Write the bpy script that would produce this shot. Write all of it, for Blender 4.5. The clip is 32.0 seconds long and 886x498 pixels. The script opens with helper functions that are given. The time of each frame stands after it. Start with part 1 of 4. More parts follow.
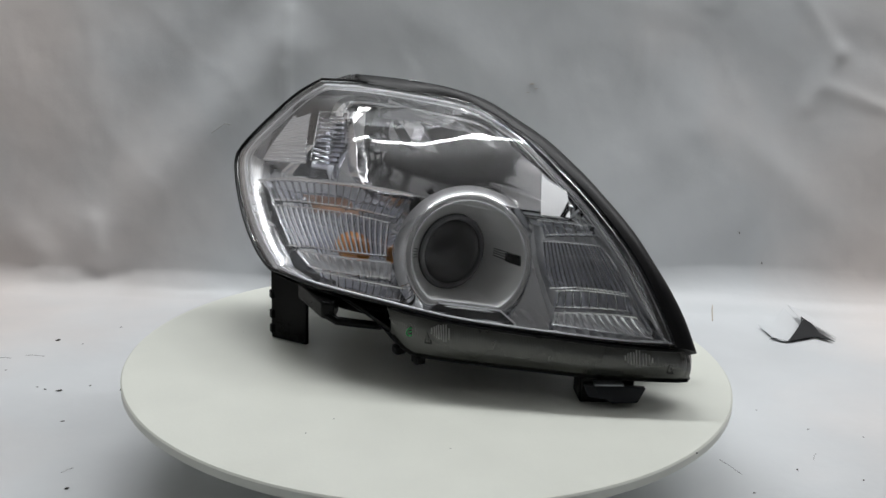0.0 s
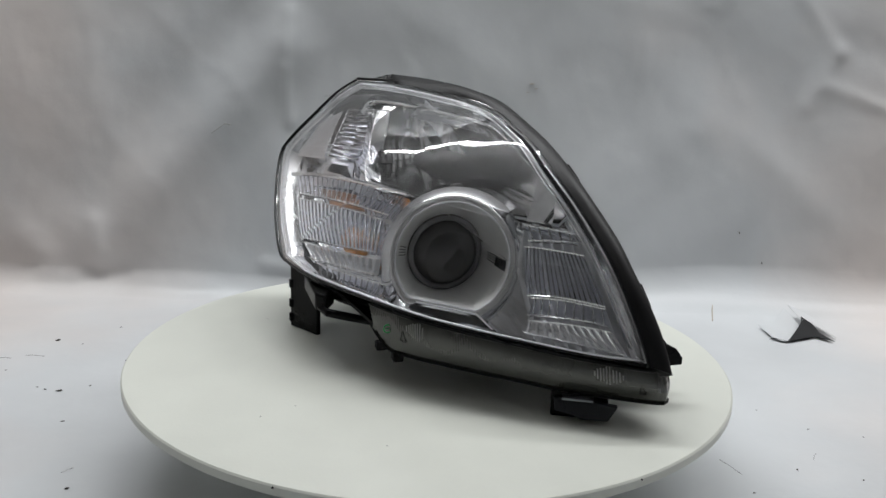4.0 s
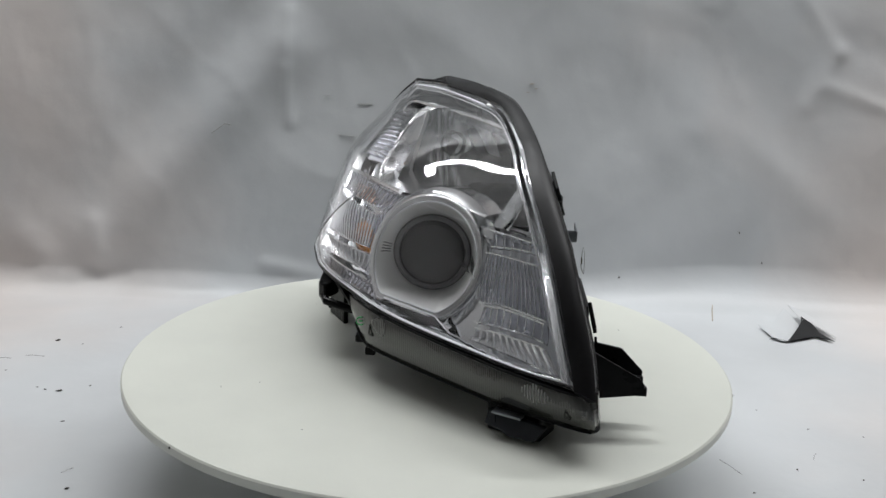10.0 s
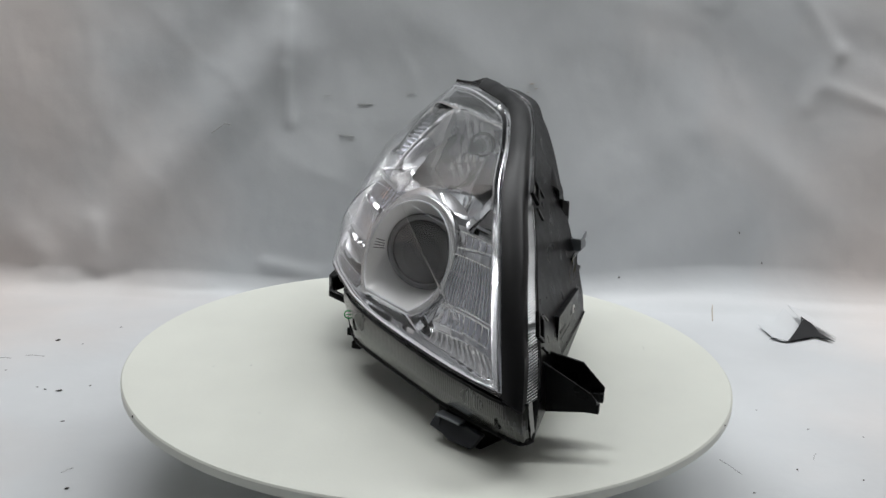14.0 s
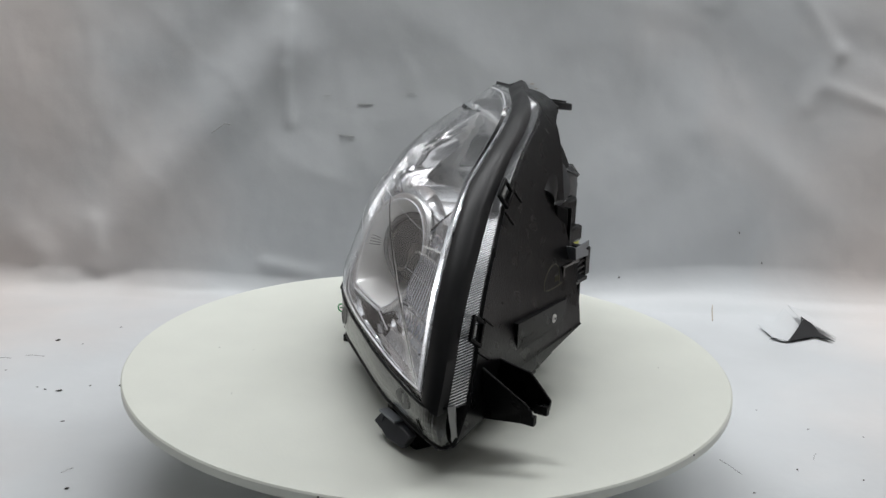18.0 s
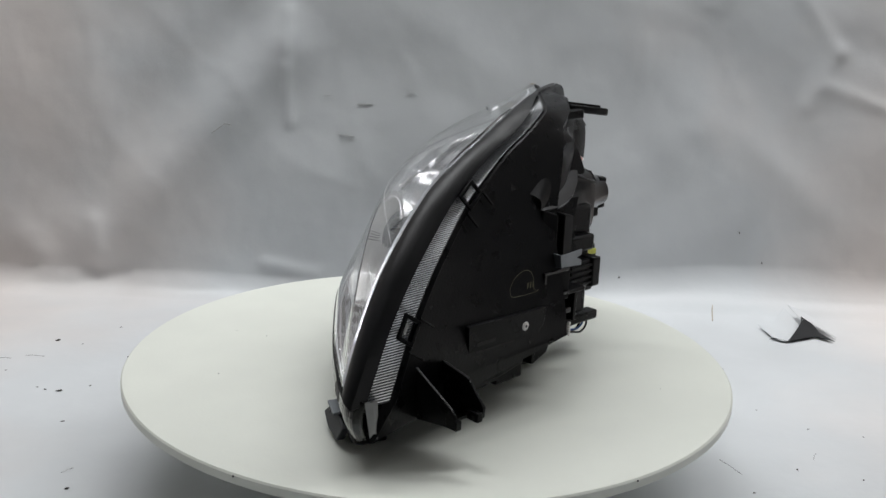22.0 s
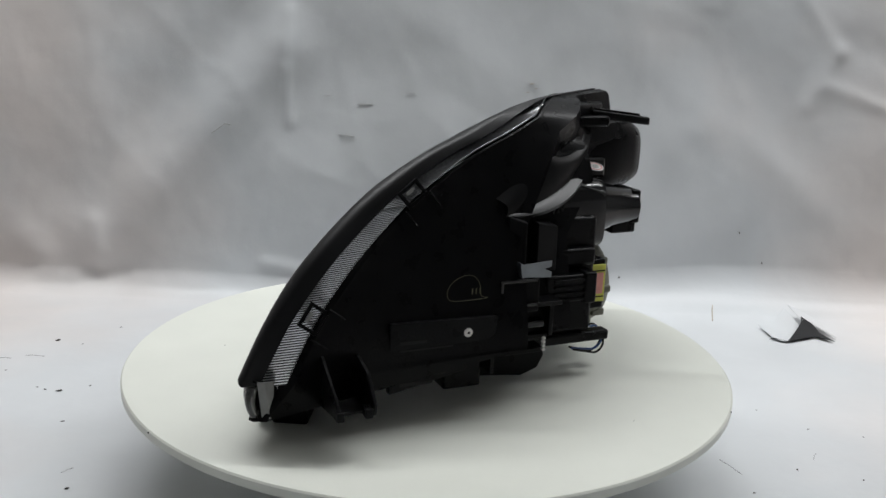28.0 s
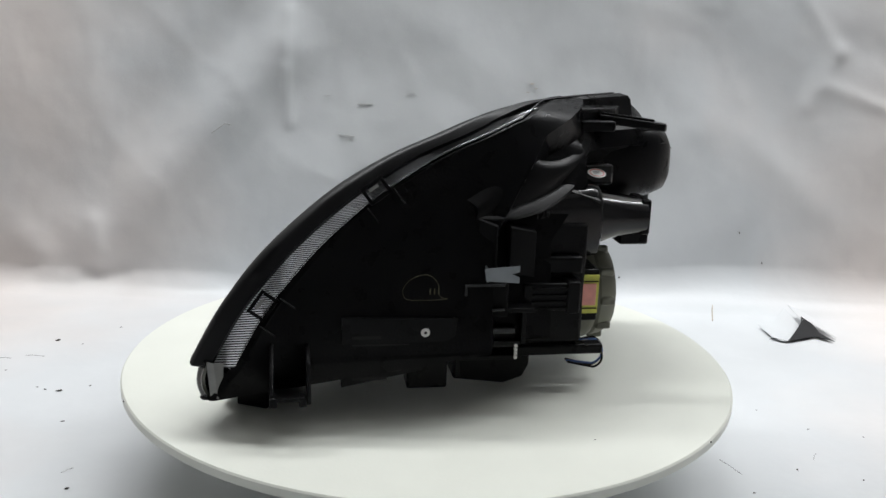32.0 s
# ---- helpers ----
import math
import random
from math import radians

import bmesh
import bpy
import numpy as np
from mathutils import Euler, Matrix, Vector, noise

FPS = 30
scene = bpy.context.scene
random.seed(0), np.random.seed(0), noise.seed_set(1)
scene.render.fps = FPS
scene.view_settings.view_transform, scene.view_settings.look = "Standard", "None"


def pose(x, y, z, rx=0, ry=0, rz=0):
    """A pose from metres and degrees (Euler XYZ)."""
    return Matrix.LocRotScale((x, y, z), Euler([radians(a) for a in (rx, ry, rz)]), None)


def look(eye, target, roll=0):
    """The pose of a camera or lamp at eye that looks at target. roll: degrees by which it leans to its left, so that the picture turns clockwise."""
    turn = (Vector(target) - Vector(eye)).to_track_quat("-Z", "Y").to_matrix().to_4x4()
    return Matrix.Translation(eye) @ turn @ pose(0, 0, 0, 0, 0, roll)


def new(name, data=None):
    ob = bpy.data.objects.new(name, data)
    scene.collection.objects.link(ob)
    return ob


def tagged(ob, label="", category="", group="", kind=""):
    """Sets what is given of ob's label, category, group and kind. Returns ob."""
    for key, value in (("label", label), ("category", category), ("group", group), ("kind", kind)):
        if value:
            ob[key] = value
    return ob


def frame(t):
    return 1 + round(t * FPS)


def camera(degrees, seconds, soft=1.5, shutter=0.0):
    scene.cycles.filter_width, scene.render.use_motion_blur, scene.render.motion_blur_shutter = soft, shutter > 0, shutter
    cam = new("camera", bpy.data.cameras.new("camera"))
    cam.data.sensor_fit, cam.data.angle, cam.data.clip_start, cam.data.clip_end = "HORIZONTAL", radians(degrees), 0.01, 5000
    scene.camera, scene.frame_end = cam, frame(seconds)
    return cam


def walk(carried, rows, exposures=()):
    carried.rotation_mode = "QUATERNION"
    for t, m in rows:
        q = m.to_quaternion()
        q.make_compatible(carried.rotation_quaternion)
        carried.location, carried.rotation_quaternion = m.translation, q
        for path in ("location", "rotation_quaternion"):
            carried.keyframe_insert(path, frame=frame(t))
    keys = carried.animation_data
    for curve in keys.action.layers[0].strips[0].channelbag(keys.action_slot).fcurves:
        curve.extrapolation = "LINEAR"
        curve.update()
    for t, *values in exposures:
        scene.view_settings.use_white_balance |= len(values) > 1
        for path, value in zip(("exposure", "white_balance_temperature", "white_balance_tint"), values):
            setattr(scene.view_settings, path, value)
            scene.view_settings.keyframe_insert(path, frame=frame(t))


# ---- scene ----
# One car headlight turning on a white turntable before a creased white vinyl sweep.
# World: turntable centre at the origin, table top at z = 0, camera on the -y side.
EYE = Vector((0.0, -0.9103, 0.3483))
PITCH, YAW = radians(-14.52), radians(-0.673)
AIM = EYE + Vector((-math.sin(YAW) * math.cos(PITCH), math.cos(YAW) * math.cos(PITCH), math.sin(PITCH)))
cam = camera(50.28, 32.0)
walk(cam, [(0.0, look(EYE, AIM, 2.03)), (32.0, look(EYE, AIM, 2.03))],
     exposures=[(0.0, 0.0), (13.0, 0.03), (19.0, 0.06), (24.0, 0.1), (28.0, 0.16), (30.0, 0.30), (32.0, 0.47)])


# ---- light ----
def world():
    w = bpy.data.worlds.new("room_dark")
    w.use_nodes = True
    bg = w.node_tree.nodes["Background"]
    bg.inputs[0].default_value = (0.9, 0.95, 1.0, 1)
    bg.inputs[1].default_value = 0.02
    scene.world = w


def tube_light(name, place, length, width, power, colour, turn=(0, 0, 0)):
    lamp = bpy.data.lights.new(name, "AREA")
    lamp.shape, lamp.size, lamp.size_y = "RECTANGLE", length, width
    lamp.energy, lamp.color = power, colour
    lamp.spread = radians(170)
    ob = new(name, lamp)
    ob.matrix_world = pose(*place, *turn)
    return ob


world()
for x, power in ((-0.37, 15.4), (1.28, 14.7)):
    tube_light("tube_light", (x, 0.515, 1.64), 1.46, 0.05, power, (0.97, 0.985, 1.0))
    tube_light("tube_light", (x, 0.515, 1.66), 1.46, 0.05, 0.55 * power, (0.97, 0.985, 1.0), (180, 0, 0))


# ---- materials ----
def mat(name, colour, rough=0.5, metal=0.0, coat=0.0, var=0.0, scale=30.0, bump=0.0, bscale=200.0, trans=0.0, ior=1.5, rvar=0.0, spec=0.5):
    m = bpy.data.materials.new(name)
    m.use_nodes = True
    nt = m.node_tree
    b = nt.nodes["Principled BSDF"]
    b.inputs["Base Color"].default_value = (*colour, 1)
    b.inputs["Roughness"].default_value = rough
    b.inputs["Metallic"].default_value = metal
    b.inputs["Coat Weight"].default_value = coat
    b.inputs["Transmission Weight"].default_value = trans
    b.inputs["IOR"].default_value = ior
    b.inputs["Specular IOR Level"].default_value = spec
    co = nt.nodes.new("ShaderNodeTexCoord")
    if var:
        n = nt.nodes.new("ShaderNodeTexNoise")
        n.inputs["Scale"].default_value, n.inputs["Detail"].default_value = scale, 6
        nt.links.new(co.outputs["Object"], n.inputs["Vector"])
        r = nt.nodes.new("ShaderNodeMapRange")
        r.inputs[1].default_value, r.inputs[2].default_value = 0.3, 0.7
        r.inputs[3].default_value, r.inputs[4].default_value = 1 - var, 1 + var * 0.4
        nt.links.new(n.outputs[0], r.inputs[0])
        h = nt.nodes.new("ShaderNodeMix")
        h.data_type, h.blend_type = "RGBA", "MULTIPLY"
        h.inputs[0].default_value = 1
        h.inputs[6].default_value = (*colour, 1)
        nt.links.new(r.outputs[0], h.inputs[7])
        nt.links.new(h.outputs[2], b.inputs["Base Color"])
        if rvar:
            q = nt.nodes.new("ShaderNodeMapRange")
            q.inputs[3].default_value, q.inputs[4].default_value = max(0, rough - rvar), rough + rvar
            nt.links.new(n.outputs[0], q.inputs[0])
            nt.links.new(q.outputs[0], b.inputs["Roughness"])
    if bump:
        n2 = nt.nodes.new("ShaderNodeTexNoise")
        n2.inputs["Scale"].default_value, n2.inputs["Detail"].default_value = bscale, 4
        nt.links.new(co.outputs["Object"], n2.inputs["Vector"])
        bp = nt.nodes.new("ShaderNodeBump")
        bp.inputs["Strength"].default_value, bp.inputs["Distance"].default_value = bump, 0.002
        nt.links.new(n2.outputs[0], bp.inputs["Height"])
        nt.links.new(bp.outputs[0], b.inputs["Normal"])
    return m


VINYL = mat("white_vinyl", (0.66, 0.655, 0.665), 0.42, var=0.10, scale=5, bump=0.15, bscale=60, rvar=0.1)


def warm_sided(m, warm, cool):
    """Tints the sheet warm towards its two sides, unevenly, and cool in the middle."""
    nt = m.node_tree
    co, n, r = nt.nodes.new("ShaderNodeTexCoord"), nt.nodes.new("ShaderNodeTexNoise"), nt.nodes.new("ShaderNodeValToRGB")
    sx, a, b = nt.nodes.new("ShaderNodeSeparateXYZ"), nt.nodes.new("ShaderNodeMath"), nt.nodes.new("ShaderNodeMath")
    n.inputs["Scale"].default_value, n.inputs["Detail"].default_value = 2.6, 4
    a.operation, a.inputs[1].default_value, a.inputs[2].default_value = "MULTIPLY_ADD", 0.5, 0.25
    b.operation, b.inputs[1].default_value = "MULTIPLY_ADD", 0.5
    nt.links.new(co.outputs["Object"], n.inputs["Vector"])
    nt.links.new(co.outputs["Object"], sx.inputs[0])
    nt.links.new(sx.outputs[0], a.inputs[0])
    nt.links.new(n.outputs[0], b.inputs[0])
    nt.links.new(a.outputs[0], b.inputs[2])
    nt.links.new(b.outputs[0], r.inputs[0])
    e = r.color_ramp.elements
    e[0].position, e[1].position = 0.14, 0.32
    e[0].color, e[1].color = (*warm, 1), (*cool, 1)
    for at_, c in ((0.72, cool), (0.92, warm)):
        e.new(at_).color = (*c, 1)
    for node in nt.nodes:
        if node.bl_idname == "ShaderNodeMix":
            nt.links.new(r.outputs[0], node.inputs[6])


warm_sided(VINYL, (0.70, 0.655, 0.63), (0.635, 0.655, 0.668))
TABLE = mat("painted_board", (0.71, 0.725, 0.66), 0.38, var=0.04, scale=14, bump=0.05, bscale=300, rvar=0.08)
DARK_WALL = mat("room_paint", (0.52, 0.52, 0.52), 0.8, var=0.1, scale=3)
CEILING = mat("white_ceiling_paint", (0.80, 0.80, 0.80), 0.8, var=0.06, scale=3)
BLACK = mat("black_plastic", (0.0042, 0.0042, 0.0046), 0.30, spec=0.10, var=0.25, scale=60, bump=0.12, bscale=500, rvar=0.12)
RUBBER = mat("black_rubber", (0.006, 0.006, 0.0065), 0.42, spec=0.25, var=0.2, scale=40, bump=0.05, bscale=300, rvar=0.1)
CHROME = mat("chrome", (0.86, 0.87, 0.88), 0.07, metal=1.0, var=0.04, scale=25, rvar=0.03)
FACE = mat("aluminised_face", (0.88, 0.89, 0.91), 0.05, metal=1.0, var=0.04, scale=30, rvar=0.03)
BOWL_METAL = mat("aluminised_bowl", (0.93, 0.93, 0.94), 0.17, metal=1.0, var=0.05, scale=18, rvar=0.04)
BRUSHED = mat("brushed_chrome", (0.92, 0.93, 0.94), 0.26, metal=1.0, var=0.05, scale=60, rvar=0.06)
FLUTE_CLEAR = mat("clear_fluted_plastic", (0.93, 0.94, 1.0), 0.015, trans=1.0, ior=1.45)
SATIN = mat("satin_silver", (0.82, 0.82, 0.81), 0.42, metal=0.6, var=0.06, scale=50, rvar=0.08)
CLEAR = mat("clear_polycarbonate", (1, 1, 1), 0.015, trans=1.0, ior=1.5)
RIBBED = mat("fluted_chrome", (0.93, 0.94, 0.97), 0.16, metal=1.0, var=0.05, scale=40, rvar=0.03)
SMOKED = mat("smoked_ribbed_plastic", (0.030, 0.032, 0.026), 0.25, var=0.2, scale=20, coat=0.8, rvar=0.06)
BROWN_REFLECTION = mat("brown_amber_reflection", (0.42, 0.22, 0.12), 0.3, trans=0.35, var=0.2, scale=60)
DEEP_BROWN = mat("brown_tinted_mirror", (0.72, 0.60, 0.52), 0.30, metal=1.0, var=0.2, scale=40)
DEEP_GREY = mat("grey_tinted_mirror", (0.74, 0.75, 0.77), 0.30, metal=1.0, var=0.2, scale=40)
AMBER = mat("amber_glass", (0.62, 0.22, 0.02), 0.12, coat=0.6, var=0.15, scale=90)
LENS_GLASS = mat("bulb_glass", (0.92, 0.94, 0.95), 0.03, trans=1.0, ior=1.5)
# dark tint stands in for the unlit space behind the projector's glass
PROJECTOR_GLASS = mat("shade_tinted_glass", (0.40, 0.42, 0.43), 0.0, trans=1.0, ior=1.5)
STEEL = mat("zinc_steel", (0.22, 0.235, 0.25), 0.45, metal=1.0, var=0.15, scale=80, rvar=0.1)
YELLOW = mat("yellow_label", (0.62, 0.62, 0.10), 0.4, var=0.1, scale=90)
PINK = mat("pink_label", (0.75, 0.33, 0.28), 0.5, var=0.15, scale=120)
OLIVE = mat("olive_cap_plastic", (0.16, 0.16, 0.12), 0.4, var=0.15, scale=50)
PAPER = mat("white_sticker_paper", (0.75, 0.73, 0.71), 0.6, var=0.1, scale=200)
RED = mat("red_print", (0.6, 0.12, 0.1), 0.6)
GREEN = mat("green_print", (0.04, 0.42, 0.12), 0.5)
CRAYON = mat("yellow_crayon", (0.075, 0.07, 0.035), 0.7)
DIRT = mat("dark_crumb", (0.05, 0.045, 0.04), 0.9)
RUST = mat("brown_stain", (0.44, 0.38, 0.30), 0.7, var=0.3, scale=60)
GAP = mat("dark_gap_patch", (0.015, 0.015, 0.016), 0.9)
SKIRT = mat("ribbed_plastic_over_black", (0.17, 0.173, 0.176), 0.26, metal=0.6, var=0.06, scale=40)
BLACK_SHINE = mat("glossy_black_plastic", (0.004, 0.004, 0.0045), 0.14, spec=0.38, var=0.2, scale=40, rvar=0.08)
PALE = mat("pale_ribbed_plastic", (0.27, 0.27, 0.26), 0.3, var=0.15, scale=90, coat=0.3)
GREY_TRIM = mat("grey_trim", (0.16, 0.16, 0.165), 0.45, metal=0.3, var=0.15, scale=40)
BLACK_SHEEN = mat("half_gloss_black_plastic", (0.005, 0.005, 0.0055), 0.30, spec=0.20, var=0.2, scale=40)
SCUFF = mat("grey_scuff", (0.30, 0.30, 0.29), 0.6)
DULL = mat("grey_print", (0.010, 0.010, 0.010), 0.5, spec=0.2)
SHELL_BLACK = mat("satin_black_plastic", (0.003, 0.003, 0.0033), 0.36, spec=0.14, var=0.2, scale=40, rvar=0.06)
MATTE = mat("matt_black_plastic", (0.004, 0.004, 0.0044), 0.58, spec=0.08, var=0.25, scale=60)
COLLAR = mat("dull_chrome", (0.86, 0.865, 0.87), 0.18, metal=1.0, var=0.06, scale=40, rvar=0.05)
# pale colour in place of edge and rib highlights; mould lines use it too
PALE_GLINT = mat("pale_lines_and_glints", (0.82, 0.83, 0.86), 0.32, metal=0.45, var=0.08, scale=300)
FOOT_BLACK = mat("bluish_black_plastic", (0.018, 0.020, 0.024), 0.45, spec=0.4, var=0.2, scale=60)
BLUE = mat("blue_wire", (0.03, 0.09, 0.28), 0.4)


# ---- helpers of this scene ----
def smooth(ob, angle=35):
    me = ob.data
    me.polygons.foreach_set("use_smooth", [True] * len(me.polygons))
    bm = bmesh.new()
    bm.from_mesh(me)
    lim = radians(angle)
    for e in bm.edges:
        e.smooth = len(e.link_faces) == 2 and e.calc_face_angle(0) < lim
    bm.to_mesh(me)
    bm.free()


def part(name, bm, material, parent=None, label="", angle=35):
    me = bpy.data.meshes.new(name)
    bmesh.ops.recalc_face_normals(bm, faces=bm.faces)
    bm.to_mesh(me)
    bm.free()
    me.materials.append(material)
    ob = new(name, me)
    if parent:
        ob.parent = parent
    smooth(ob, angle)
    if label:
        ob["label"] = label
    return ob


def striped(ob, second, on):
    """Give the faces for which on(index) holds a second material."""
    ob.data.materials.append(second)
    for p in ob.data.polygons:
        p.material_index = 1 if on(p.index) else 0
    return ob


def grid_bm(rows, close_u=False, close_v=False, bm=None):
    """A sheet through rows of points."""
    bm = bm or bmesh.new()
    vs = [[bm.verts.new(q) for q in r] for r in rows]
    nu, nv = len(vs), len(vs[0])
    for i in range(nu if close_u else nu - 1):
        for j in range(nv if close_v else nv - 1):
            a, b = vs[i][j], vs[i][(j + 1) % nv]
            c, d = vs[(i + 1) % nu][(j + 1) % nv], vs[(i + 1) % nu][j]
            bm.faces.new((a, b, c, d))
    return bm


def cap(bm, ring):
    bm.faces.new([bm.verts.new(q) for q in ring])


def thicken(ob, t, offset=-1.0):
    m = ob.modifiers.new("thickness", "SOLIDIFY")
    m.thickness, m.offset = t, offset
    return ob


def bevel(ob, w=0.001, n=2):
    m = ob.modifiers.new("edge", "BEVEL")
    m.width, m.segments, m.limit_method = w, n, "ANGLE"
    return ob


FORE = Vector((math.sin(radians(31)), -math.cos(radians(31)), 0))   # the lamp's driving direction
SIDE = Vector((math.cos(radians(31)), math.sin(radians(31)), 0))


def at(s, f, z):
    """Lamp coordinates in millimetres (side, fore, up) to metres in the table's frame."""
    return SIDE * (s / 1000) + FORE * (f / 1000) + Vector((0, 0, z / 1000))


def catmull(pts, n):
    pts = np.array(pts, float)
    d = np.r_[0, np.cumsum(np.linalg.norm(np.diff(pts, axis=0), axis=1))]
    ext = np.vstack([2 * pts[0] - pts[1], pts, 2 * pts[-1] - pts[-2]])
    out = []
    for q in np.linspace(0, d[-1], n):
        i = min(max(int(np.searchsorted(d, q, "right")) - 1, 0), len(pts) - 2)
        u = (q - d[i]) / (d[i + 1] - d[i])
        a, b, c, e = ext[i:i + 4]
        out.append(0.5 * (2 * b + (c - a) * u + (2 * a - 5 * b + 4 * c - e) * u * u + (3 * b - a - 3 * c + e) * u ** 3))
    return np.array(out)


def box_bm(lo, hi, bm=None, taper=1.0):
    """A box in lamp millimetres; taper shrinks the rear (low f) end."""
    bm = bm or bmesh.new()
    cs, cz = (lo[0] + hi[0]) / 2, (lo[2] + hi[2]) / 2
    vs = []
    for f in (lo[1], hi[1]):
        k = taper if f == lo[1] else 1.0
        for s, z in ((lo[0], lo[2]), (hi[0], lo[2]), (hi[0], hi[2]), (lo[0], hi[2])):
            vs.append(bm.verts.new(at(cs + (s - cs) * k, f, cz + (z - cz) * k)))
    for q in ((0, 1, 2, 3), (7, 6, 5, 4), (0, 4, 5, 1), (1, 5, 6, 2), (2, 6, 7, 3), (3, 7, 4, 0)):
        bm.faces.new([vs[i] for i in q])
    return bm


def lathe_bm(profile, s, z, n=48, bm=None, axis="f", centre=0.0, squash=1.0, caps=True):
    """Turn a profile of (radius, f) about an axis along the driving direction through (s, z); all in mm."""
    bm = bm or bmesh.new()
    rows = []
    for r, f in profile:
        row = []
        for k in range(n):
            a = 2 * math.pi * k / n
            if axis == "f":
                row.append(at(s + r * math.cos(a), f, z + squash * r * math.sin(a)))
            elif axis == "z":
                row.append(at(s + r * math.cos(a), centre + r * math.sin(a), z + f))
            else:
                row.append(at(s + f, centre + r * math.cos(a), z + squash * r * math.sin(a)))
        rows.append(row)
    grid_bm(rows, close_v=True, bm=bm)
    for r, row in ((profile[0][0], rows[0]), (profile[-1][0], rows[-1])):
        if caps and r > 0.01:
            cap(bm, row)
    bmesh.ops.remove_doubles(bm, verts=bm.verts, dist=1e-6)
    return bm


def tube_bm(pts, r, n=10, bm=None):
    """A round bar through points in metres."""
    bm = bm or bmesh.new()
    rows = []
    for i, q in enumerate(pts):
        d = (pts[min(i + 1, len(pts) - 1)] - pts[max(i - 1, 0)]).normalized()
        a = d.cross(Vector((0.3, 0.2, 0.93))).normalized()
        b = d.cross(a)
        rows.append([q + r * (math.cos(t) * a + math.sin(t) * b) for t in [2 * math.pi * k / n for k in range(n)]])
    grid_bm(rows, close_v=True, bm=bm)
    cap(bm, rows[0])
    cap(bm, rows[-1])
    bmesh.ops.remove_doubles(bm, verts=bm.verts, dist=1e-7)
    return bm


# ---- the lamp's outline, in lamp millimetres (side, fore, up) ----
TOP = [(-37, -185, 263), (0, -147, 262.5), (52, -57, 255), (68, -20, 247.5), (78, 16, 234), (84, 45, 222.5), (90, 86, 201),
       (99, 119, 178), (109, 153, 148.5), (116, 176, 123), (123, 197, 91), (129.5, 214.5, 59)]
BOTTOM = [(129.5, 214.5, 59), (80, 183, 61.5), (41, 155, 65), (0, 122, 68.5), (-33, 94, 72), (-55, 73, 75.5), (-75, 47, 78.5),
          (-100, 12, 81.5), (-119, -25, 83.5), (-136, -88, 85)]
LEFT = [(-136, -88, 85), (-136, -118, 94), (-133, -160, 113), (-126, -204, 141), (-116, -238, 172), (-104, -238, 190.5),
        (-80, -227, 218), (-55, -206, 247), (-37, -185, 263)]
OUTER = [(0, -176, 270.5), (25.5, -132, 269.5), (45, -92, 267), (59, -67, 263.5), (78, -34, 255), (91, 4, 239.5), (100, 44, 223.5),
         (108, 79, 204), (114.5, 108, 185), (126, 147, 153), (132.5, 172, 127), (139, 193, 102), (144, 208, 79), (147, 222, 53)]
STRIP = [(151.5, 209, 26), (140, 212, 24.5), (77, 174, 25.5), (43, 150, 27.5), (-9, 107, 29.5), (-45, 77, 32), (-59, 59, 34), (-70, 45, 50)]

top_c, bot_c, left_c = catmull(TOP, 90), catmull(BOTTOM, 80), catmull(LEFT, 64)
RIM = np.vstack([top_c[:-1], bot_c[:-1], left_c[:-1]])
S0, Z0 = -2.0, 150.0


def cubic(s, z):
    """The terms of a cubic sheet over (s, z)."""
    a, b = s / 100, (z - 150) / 100
    return np.stack([a * 0 + 1, a, b, a * a, a * b, b * b, a ** 3, a * a * b, a * b * b, b ** 3], -1)


SHEET = np.linalg.lstsq(cubic(RIM[:, 0], RIM[:, 2]), RIM[:, 1], rcond=None)[0]
RES = RIM[:, 1] - cubic(RIM[:, 0], RIM[:, 2]) @ SHEET
PLANE = np.linalg.lstsq(np.c_[RIM[:, 0], RIM[:, 2], np.ones(len(RIM))], RIM[:, 1], rcond=None)[0]
ANG = np.arctan2(RIM[:, 2] - Z0, RIM[:, 0] - S0)
RAD = np.hypot(RIM[:, 2] - Z0, RIM[:, 0] - S0)
order = np.argsort(ANG)
ANG_S, RAD_S, RES_S = ANG[order], RAD[order], RES[order]
NRM = np.array([-PLANE[0], 1.0, -PLANE[1]])
NRM /= np.linalg.norm(NRM)


def rise(s, z, u):
    """How far the lens stands out over the sheet through its rim; u is the share of the way to the rim."""
    x, y = (s - S0) / 100, (z - Z0) / 100
    return (1 - u * u) * (51.1 - 13.9 * x + 6.2 * y - 4.4 * x * x - 4.0 * x * y - 35.6 * y * y) + 7.0 * (1 - u ** 10)


def skin(s, z, drop):
    """A place drop millimetres behind the lens' outer face, over the rim's (s, z)."""
    a = math.atan2(z - Z0, s - S0)
    R = np.interp(a, ANG_S, RAD_S, period=2 * math.pi)
    e = np.interp(a, ANG_S, RES_S, period=2 * math.pi)
    u = min(math.hypot(z - Z0, s - S0) / R, 1.0)
    return np.array((s, float(cubic(s, z) @ SHEET) + e * u ** 8, z)) + NRM * (rise(s, z, u) - drop)


N_TOP, N_BOT = len(top_c) - 1, len(top_c) + len(bot_c) - 2      # where the rim's bottom edge begins and ends


def near_rim(k, u):
    """Along the bottom edge the inner rings hug the rim."""
    w = min(max((k - N_TOP + 6) / 12, 0), 1) * min(max((N_BOT + 4 - k) / 14, 0), 1)
    return u + (1 - u) * 0.62 * w * min(max((u - 0.80) / 0.08, 0), 1)


